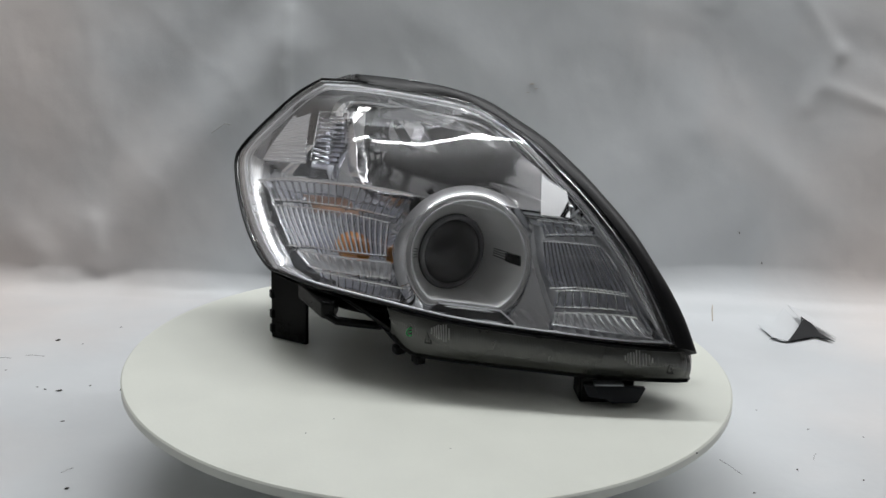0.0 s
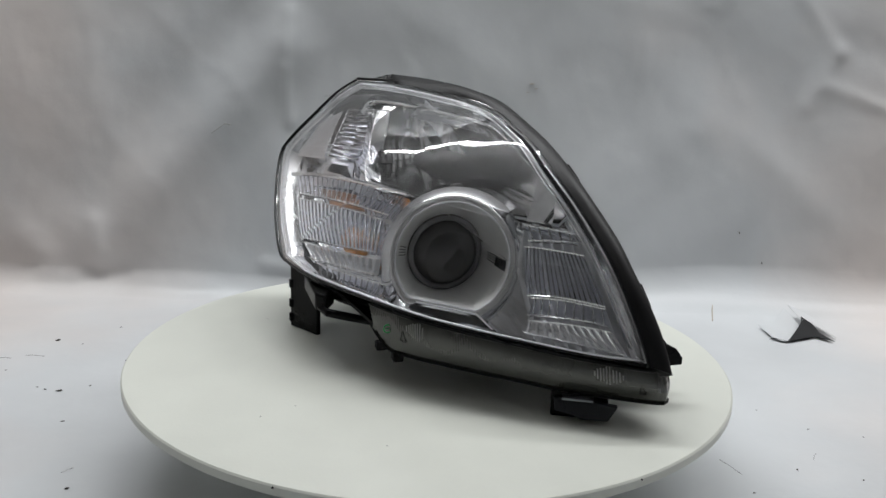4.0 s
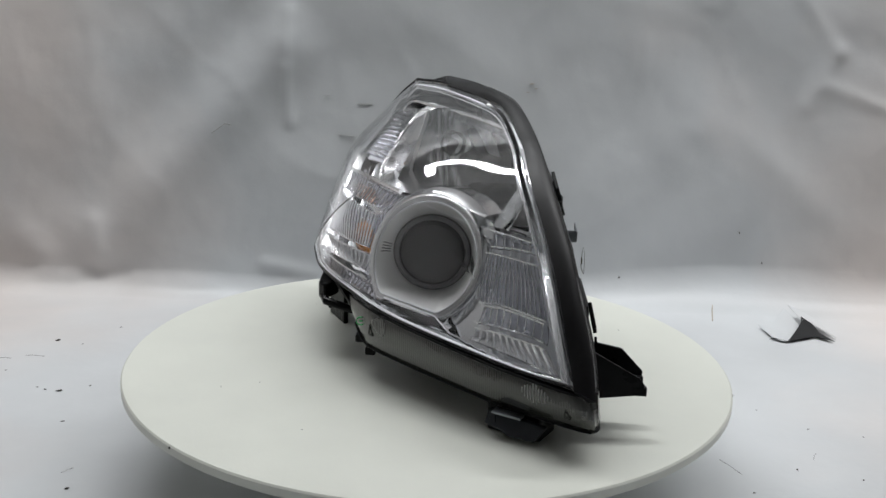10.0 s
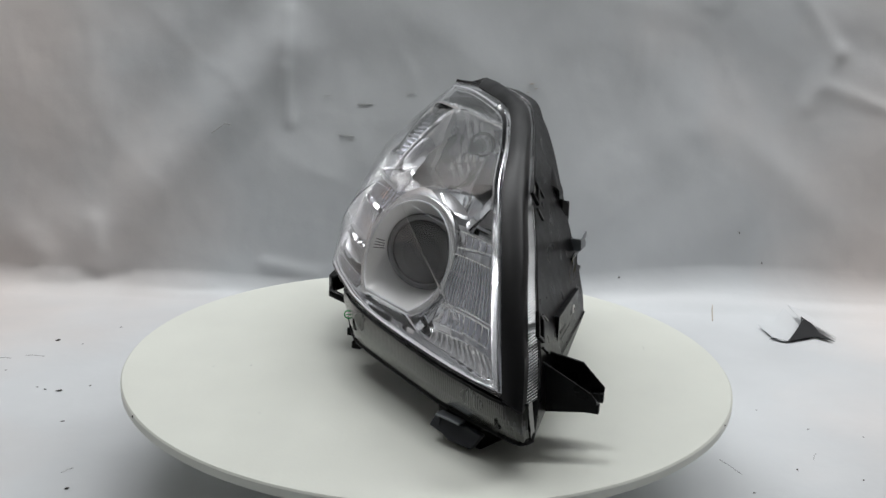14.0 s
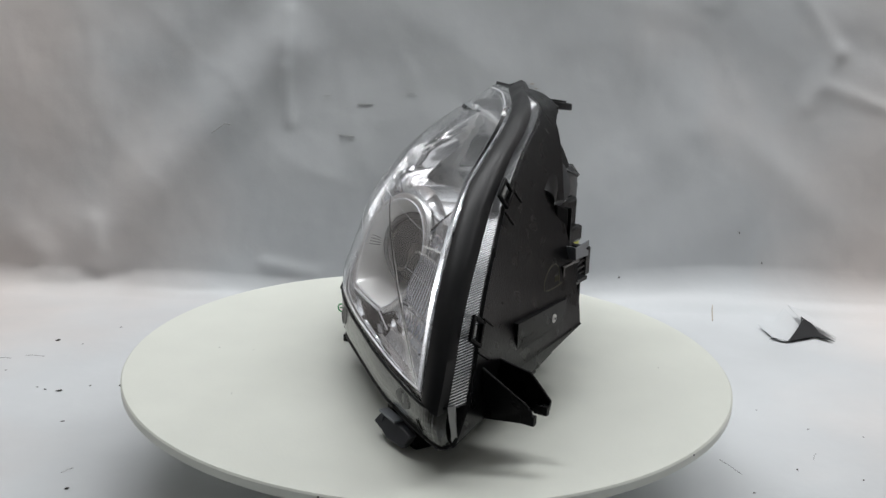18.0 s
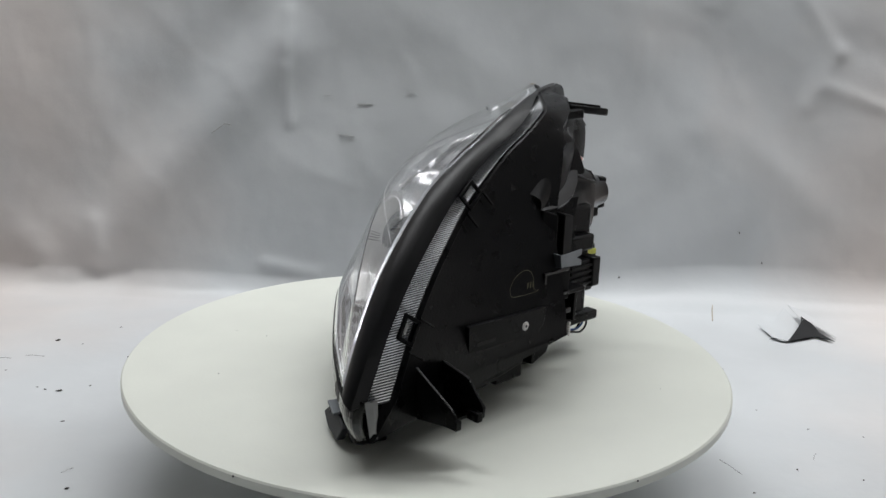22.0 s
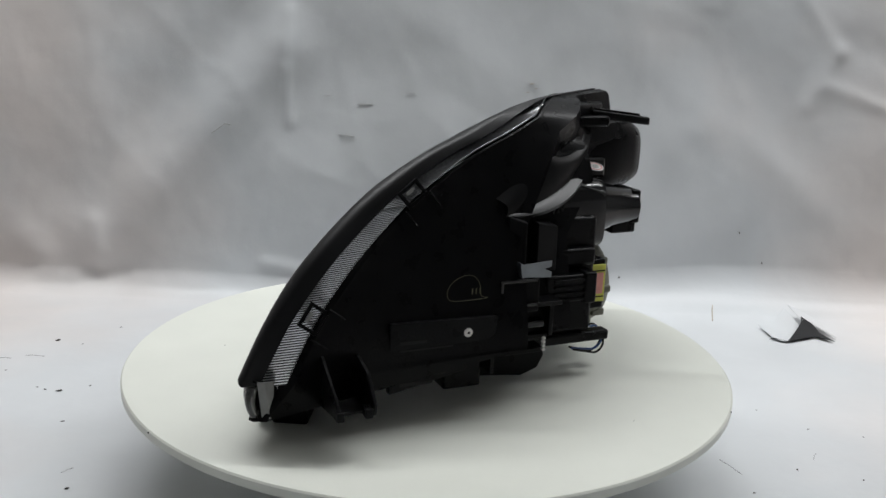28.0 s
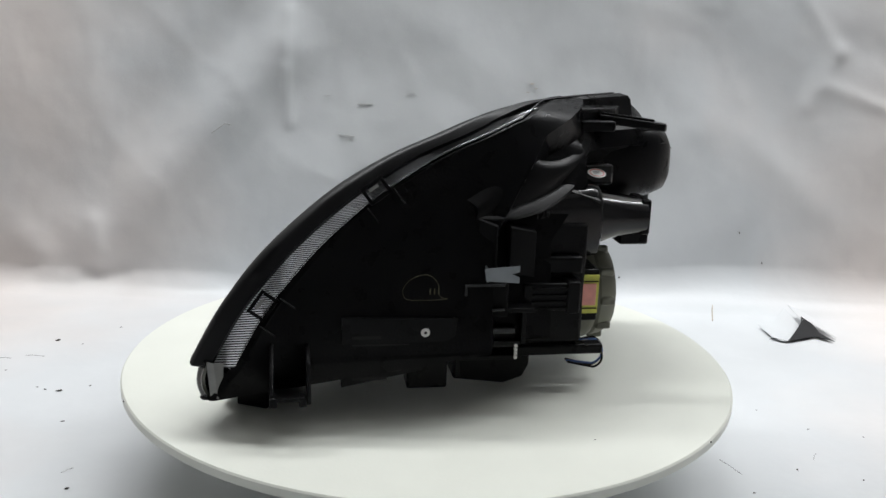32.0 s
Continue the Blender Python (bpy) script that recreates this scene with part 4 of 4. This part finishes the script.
        rows.append(tuck + [at(*(hi * (1 - w) + lo * w + np.array((2.5, -5, 2)) * math.sin(math.pi * w))) for w in np.linspace(0, 1, 12)])
    thicken(part("upper_shell", grid_bm(rows), SHELL_BLACK, hs, "rounded glossy upper shell", angle=70), 0.002)
    rows = []
    for w, hi in zip(np.linspace(0, 1, 36), spine):
        k = math.sin(math.pi * w ** 0.75) ** 0.9
        lo = hi + np.array((7, -8, -6)) * k
        rows.append([at(*(hi + np.array((-5, 2, 2)))), at(*hi), at(*(hi * 0.5 + lo * 0.5 + np.array((0.4, -0.4, 0.6)) * k)), at(*lo), at(*(lo + np.array((-1.5, -0.5, -3)))), at(*(lo + np.array((-34, 4, -10))))])
    thicken(part("shoulder_ridge", grid_bm(rows), BLACK_SHEEN, hs, "curved crescent ledge over the bulb chamber", angle=40), 0.002)
    # open pocket between the shell and the top flange
    lip = brow[14:33]
    rows = [[at(*(q + np.array(d))) for q in lip] for d in ((0.5, 0, 0.4), (-6, 1, -3.5), (-14, 3, -3), (-19, 5, 2), (-21, 6, 7))]
    part("pocket_floor", grid_bm(rows), BLACK_SHEEN, hs, "dished moulded pocket", angle=50)
    bevel(part("pocket_fin", prism_bm([(94, -66, 225), (74, -70, 240), (70, -86, 240), (80, -82, 222)], (-2, 3, 0)), BLACK_SHINE, hs), 0.0006)
    bevel(part("pocket_web", prism_bm([(74, -92, 241), (64, -112, 241), (50, -120, 226), (66, -96, 226)], (-2, 2, 0)), BLACK, hs), 0.0006)


def lamp_mounts(H):
    # leg with an angled section and notches
    leg = part("leg_bracket", prism_bm([(-124, -119, 0), (-119.5, -121, 0), (-97, -82, 0), (-101.5, -80, 0)], (0, 0, 80)), BLACK, H, "flat black plastic leg")
    bevel(leg, 0.0012)
    bevel(part("leg_flange", prism_bm([(-124, -119, 0), (-104, -131, 0), (-102, -128, 0), (-120, -117, 0)], (0, 0, 78)), BLACK, leg), 0.0008)
    for z in (6, 22, 44):
        bevel(part("leg_notch", box_bm((-125.5, -121, z), (-121, -115, z + 9)), BLACK, leg), 0.0008)
    # looped bracket between the leg and the strip
    loop = part("loop_bracket", tube_bm([at(-112, -10, 58), at(-106, 5, 54), at(-86, 10, 50), at(-66, 14, 46), at(-60, 24, 50)], 0.0042, 10), BLACK, H, "black plastic loop bracket")
    part("loop_bar", tube_bm([at(-104, -30, 68), at(-88, -14, 63), at(-70, 6, 60), at(-60, 22, 60)], 0.0056, 10), BLACK, loop)
    bevel(part("loop_block", prism_bm([(-118, -62, 76), (-98, -62, 78), (-96, -12, 74), (-108, 2, 70), (-116, -8, 70)], (0, 0, -17)), BLACK, loop), 0.002)
    # foot under the strip
    u = np.array((0.887, 0.461, 0))
    v = np.array((-0.461, 0.887, 0))
    p0 = np.array((64, 176, 0)) - 13 * v

    def pl(a, b, z):
        return tuple(p0 + u * a + v * b + np.array((0, 0, z)))

    flap = [(60, 180, 11.6), (74, 188, 9.0), (80, 191, 5.2), (102, 200, 5.2), (110, 201, 18), (86, 186, 20), (63.5, 169, 19.3)]
    foot = part("foot_bracket", prism_bm(flap, tuple(v * -7)), FOOT_BLACK, H, "slanting dark plastic flap under the strip")
    bevel(foot, 0.0012)
    bevel(part("foot_rib", prism_bm([(64, 172, 18.5), (67, 181, 10), (71, 184, 9.4), (70, 176, 18.8)], tuple(v * 1.6)), FOOT_BLACK, foot), 0.0005)
    bevel(part("foot_block", prism_bm([pl(-6, -12, 0), pl(-6, 4, 0), pl(-6, 4, 26), pl(-6, -26, 27), pl(-6, -26, 0)], tuple(u * 50)), BLACK, foot, "black plastic foot"), 0.002)
    bevel(part("metal_clip", prism_bm([pl(4, 8, 21.5), pl(4, 16.5, 21), pl(4, 16.5, 23), pl(4, 8, 23.5)], tuple(u * 27)), STEEL, foot, "narrow steel clip"), 0.0004)
    for k in (206, 226):
        q = catmull(STRIP, 240)[k]
        bevel(part("lug", box_bm((q[0] - 5, q[1] - 10, q[2] - 9), (q[0] + 5, q[1] + 1, q[2] - 1)), BLACK, H), 0.0015)
    # fork with two fins
    prof = [(142, 74), (150, 70), (176.5, 65), (196, 45), (195, 36), (186, 33), (142, 28)]
    near = [(142, 76), (148, 72), (189, 50), (194, 44), (193, 38), (186, 34), (142, 28)]
    fork = part("fork_bracket", prism_bm([(a, 129, b) for a, b in prof], (0, -3.2, 0)), BLACK, H, "two-finned black fork bracket")
    bevel(fork, 0.0008)
    bevel(part("fork_fin", prism_bm([(a, 158.5, b) for a, b in near], (0, -3.2, 0)), BLACK, fork), 0.0008)
    bevel(part("fork_floor", prism_bm([(140, 157, 28), (182, 157, 33), (182, 127, 33), (140, 127, 28)], (0, 0, 3)), BLACK, fork), 0.0006)
    for f_, w in ((129.2, 6.0), (158.7, -6.0)):
        bevel(part("fork_tooth", box_bm((184, min(f_, f_ + w), 34), (196, max(f_, f_ + w), 42)), BLACK, fork), 0.0008)
    # top flange and its paddle
    path = catmull([(64, -60, 251), (58, -92, 254), (46, -130, 255), (22, -172, 253)], 12)
    rows = [[at(q[0] + a, q[1] + b, q[2] + c) for a, b, c in ((1.5, 1, -18), (3.5, 2, 1), (1, 1, 4), (-16, -9, 5), (-22, -12, 1), (-22, -12, -18))] for q in path]
    bm = grid_bm(rows, close_v=True)
    cap(bm, rows[0])
    cap(bm, rows[-1])
    bmesh.ops.remove_doubles(bm, verts=bm.verts, dist=1e-7)
    fl = part("top_flange", bm, BLACK, H, "moulded top flange")
    bevel(fl, 0.001)
    for k in range(4):
        bevel(part("flange_mark", box_bm((46 - 6 * k, -108 - 14 * k, 258.5), (49 - 6 * k, -100 - 14 * k, 260)), BLACK_SHINE, fl), 0.0003)
    poly = [(44, -150), (48, -206), (46, -214), (40, -218), (33, -214), (30, -206), (24, -150)]
    tab = part("top_tab", prism_bm([(a, b, 237 + 0.12 * (b + 217)) for a, b in poly], (0, 0, 8)), BLACK, H, "rounded paddle tab with a groove")
    bevel(tab, 0.0015)
    bevel(part("tab_rib", prism_bm([(41, -152, 252.6), (43, -204, 246.4), (40, -204, 246.4), (37, -152, 252.6)], (0, 0, 2.5)), BLACK, tab), 0.0006)
    bevel(part("tab_root", box_bm((24, -162, 238), (54, -128, 248)), BLACK, tab), 0.002)


def lamp_rear(H):
    # chamber for the high-beam bulb: a rounded box that narrows to a neck
    bm = bmesh.new()
    rows = []
    for f_, s0, s1, z0, z1, pw in ((-30, 30, 98, 138, 176, 0.4), (-60, 26, 98, 130, 184, 0.4), (-90, 22, 95, 126, 190, 0.4), (-132, 14, 92, 124, 193, 0.42), (-141, 14, 90, 124, 192, 0.45), (-145, 18, 84, 128, 188, 0.6),
                                   (-148, 24, 78, 132, 184, 0.8), (-168, 26, 72, 136, 180, 1.0), (-184, 28, 68, 138, 176, 1.0), (-198, 30, 66, 140, 174, 1.0)):
        row = []
        for k in range(60):
            a = 2 * math.pi * k / 60
            ca, sa = math.cos(a), math.sin(a)
            row.append(at((s0 + s1) / 2 + (s1 - s0) / 2 * math.copysign(abs(ca) ** pw, ca), f_, (z0 + z1) / 2 + (z1 - z0) / 2 * math.copysign(abs(sa) ** pw, sa)))
        rows.append(row)
    grid_bm(rows, close_v=True, bm=bm)
    cap(bm, rows[-1])
    bmesh.ops.remove_doubles(bm, verts=bm.verts, dist=1e-6)
    sock = part("bulb_chamber", bm, BLACK_SHINE, H, "glossy black bulb chamber", angle=30)
    part("chamber_facet", prism_bm([(74, -126, 193.5), (89.5, -111, 188.5), (93, -139, 180), (84, -140, 190)], (-6, 0, -7)), BLACK_SHEEN, sock, "sloping half-gloss facet")
    bevel(part("chamber_lug", box_bm((30, -166, 186), (46, -136, 206)), BLACK_SHINE, sock), 0.003)
    # moulded voltage mark
    cu = bpy.data.curves.new("voltage_mark", "FONT")
    cu.body, cu.size, cu.extrude = "12V", 0.0105, 0.0004
    tmp = bpy.data.objects.new("voltage_mark", cu)
    bm = bmesh.new()
    bm.from_mesh(bpy.data.meshes.new_from_object(tmp))
    bpy.data.objects.remove(tmp)
    ax, up_ = (-FORE + SIDE * -0.26).normalized(), Vector((0, 0, 1))
    for v in bm.verts:
        v.co = at(99.4, -76, 165) + ax * v.co.x + up_ * v.co.y + ax.cross(up_) * v.co.z
    part("voltage_mark", bm, DULL, sock, "moulded 12V mark")
    bevel(part("bulb_key", box_bm((22, -202, 140), (60, -192, 174)), BLACK, sock), 0.002)
    bevel(part("bulb_wing", box_bm((14, -198, 150), (64, -190, 164)), BLACK, sock), 0.002)
    bevel(part("bulb_plug", box_bm((24, -205, 128), (50, -176, 140)), BLACK, sock), 0.002)
    # round paper sticker with a red ring
    c, nx = at(60, -144, 199.5), (SIDE * 0.35 + Vector((0, 0, 1))).normalized()
    a1 = FORE
    b1 = nx.cross(a1)
    bm = bmesh.new()
    cap(bm, [c + nx * 0.0006 + 0.0085 * (math.cos(t) * a1 + math.sin(t) * b1) for t in [2 * math.pi * k / 28 for k in range(28)]])
    st = part("round_sticker", bm, PAPER, sock, "round white sticker with a red ring")
    thicken(st, 0.0005)
    part("sticker_ring", tube_bm([c + nx * 0.0010 + 0.0066 * (math.cos(t) * a1 + math.sin(t) * b1) for t in np.linspace(0, 2 * math.pi, 26)], 0.0005, 6), RED, st)
    for k in (-1, 0, 1):
        part("sticker_bar", tube_bm([c + nx * 0.0010 + b1 * 0.0022 * k - a1 * 0.0035, c + nx * 0.0010 + b1 * 0.0022 * k + a1 * 0.0035], 0.0004, 6), DULL, st)
    # rounded rear shell behind the outer end
    bm = bmesh.new()
    rows = []
    for f_, cs, w, h, cz in ((-140, -14, 34, 46, 203), (-190, -22, 42, 42, 203), (-222, -28, 40, 37, 202), (-240, -36, 34, 31, 200), (-250, -44, 24, 23, 198), (-255, -52, 14, 14, 197)):
        row = []
        for j in range(40):
            a = 2 * math.pi * j / 40
            ca, sa = math.cos(a), math.sin(a)
            row.append(at(cs + w * math.copysign(abs(ca) ** 0.6, ca), f_, cz + h * math.copysign(abs(sa) ** 0.6, sa)))
        rows.append(row)
    grid_bm(rows, close_v=True, bm=bm)
    cap(bm, rows[-1])
    bmesh.ops.remove_doubles(bm, verts=bm.verts, dist=1e-6)
    part("rear_shell", bm, BLACK, H, "rounded black rear shell", angle=40)
    # round cap behind the projector
    capo = part("rear_cap", lathe_bm([(48, -116), (50, -148), (49, -152), (47, -155), (48, -158), (46, -168), (41, -175), (26, -178), (0, -179)], 14, 74, 12 * 4), OLIVE, H, "olive-grey round rear cap", angle=25)
    for k in range(10):
        a = 2 * math.pi * k / 10
        bevel(part("grip", box_bm((14 + 46 * math.cos(a) - 4, -172, 74 + 46 * math.sin(a) - 4), (14 + 46 * math.cos(a) + 4, -157, 74 + 46 * math.sin(a) + 4)), OLIVE, capo), 0.002)
    # control box with yellow and pink label
    box = part("control_box", box_bm((40, -143, 66), (94, -108, 116)), BLACK, H, "black control box")
    bevel(box, 0.002)
    bevel(part("yellow_label", box_bm((60, -142, 74), (96, -118, 111)), YELLOW, box, "yellow label"), 0.0004)
    bevel(part("pink_label", box_bm((64, -139.5, 82), (97, -119, 103)), PINK, box, "pink field on the label"), 0.0004)
    for k in range(2):
        part("label_line", box_bm((64, -141, 78.5 + 26 * k), (96.6, -119, 79.6 + 26 * k)), BLACK, box)
    # plug connectors
    plug = part("plug", box_bm((78, -114, 84), (118, -64, 110)), BLACK, H, "ribbed black plug")
    bevel(plug, 0.002)
    for k in range(4):
        bevel(part("plug_rib", box_bm((84, -112, 86 + 6 * k), (120, -72, 88.5 + 6 * k)), BLACK, plug), 0.0006)
    bevel(part("plug_collar", box_bm((80, -117, 82), (121, -104, 112)), BLACK, plug), 0.002)
    plug2 = part("upper_plug", box_bm((66, -122, 115), (108, -70, 132)), BLACK, H, "small black plug")
    bevel(plug2, 0.003)
    # bent steel tab
    st = part("steel_tab", prism_bm([(143, -24, 121), (143, -22, 132), (143, -53, 134), (143, -53, 129), (143, -46, 127), (143, -53, 124), (143, -53, 119)], (1.2, 0, 0)), STEEL, H, "bent zinc-plated steel tab")
    bevel(part("tab_fold", box_bm((120, -26, 120), (144, -24.6, 132)), STEEL, st), 0.0003)
    # levelling motor under the rear
    mot = part("levelling_motor", prism_bm([(60, -80, 24), (60, -74, 12), (60, -56, 6), (60, -8, 12), (60, -4, 60), (60, -80, 60)], (34, 0, 0)), BLACK, H, "black levelling motor")
    bevel(mot, 0.002)
    bevel(part("motor_arm", box_bm((84, -150, 34), (98, -60, 44)), BLACK, mot), 0.002)
    bevel(part("toothed_edge", box_bm((100, -58, 56), (131, -22, 60)), DULL, mot), 0.0006)
    for k in range(4):
        part("tooth", lathe_bm([(1.6, 0), (1.6, 3), (0, 3.4)], 131, 50 - 3.6 * k + 8, 10, axis="s", centre=-56), PAPER, mot, "pale plastic tooth")
    bevel(part("motor_block", box_bm((104, 4, 18), (128, 40, 44)), BLACK, mot), 0.002)
    bevel(part("white_nub", box_bm((76, -142, 36), (84, -136, 41)), PAPER, mot, "white plastic nub"), 0.001)
    # looped wires
    for k, (m, r, dz) in enumerate(((BLACK, 15, 0), (BLUE, 13, 1.5), (BLACK, 11.5, -2))):
        pts = [at(66 + 5 * k + 4 * math.sin(a), -146 - r * math.sin(a) * 0.9, 26 + dz + r * math.cos(a)) for a in np.linspace(0.3, 2.9, 22)]
        part("wire", tube_bm([at(70 + 4 * k, -120, 38)] + pts + [at(72 + 4 * k, -122, 20)], 0.0011, 8), m, mot, "looped lead" if k != 1 else "looped blue lead")


def headlight():
    H = new("car_headlight")
    tagged(H, "car headlight with clear lens, chrome reflectors and black housing", "headlight")
    lamp_front(H)
    lamp_strip(H)
    lamp_seals(H)
    lamp_housing(H)
    lamp_mounts(H)
    lamp_rear(H)
    return H


backdrop()
plain_room()
torn_foot()
litter()
DISC = turntable()
LAMP = headlight()


# ---- what moves ----
def turn(t):
    """The table's turn in degrees at t seconds: it goes clockwise, very evenly."""
    return -(3.50275 * t - 0.0004106 * t * t)


def motions():
    rows = [(t, pose(0, 0, 0, 0, 0, turn(t))) for t in range(0, 33, 4)]
    walk(DISC, rows)
    walk(LAMP, rows)


motions()
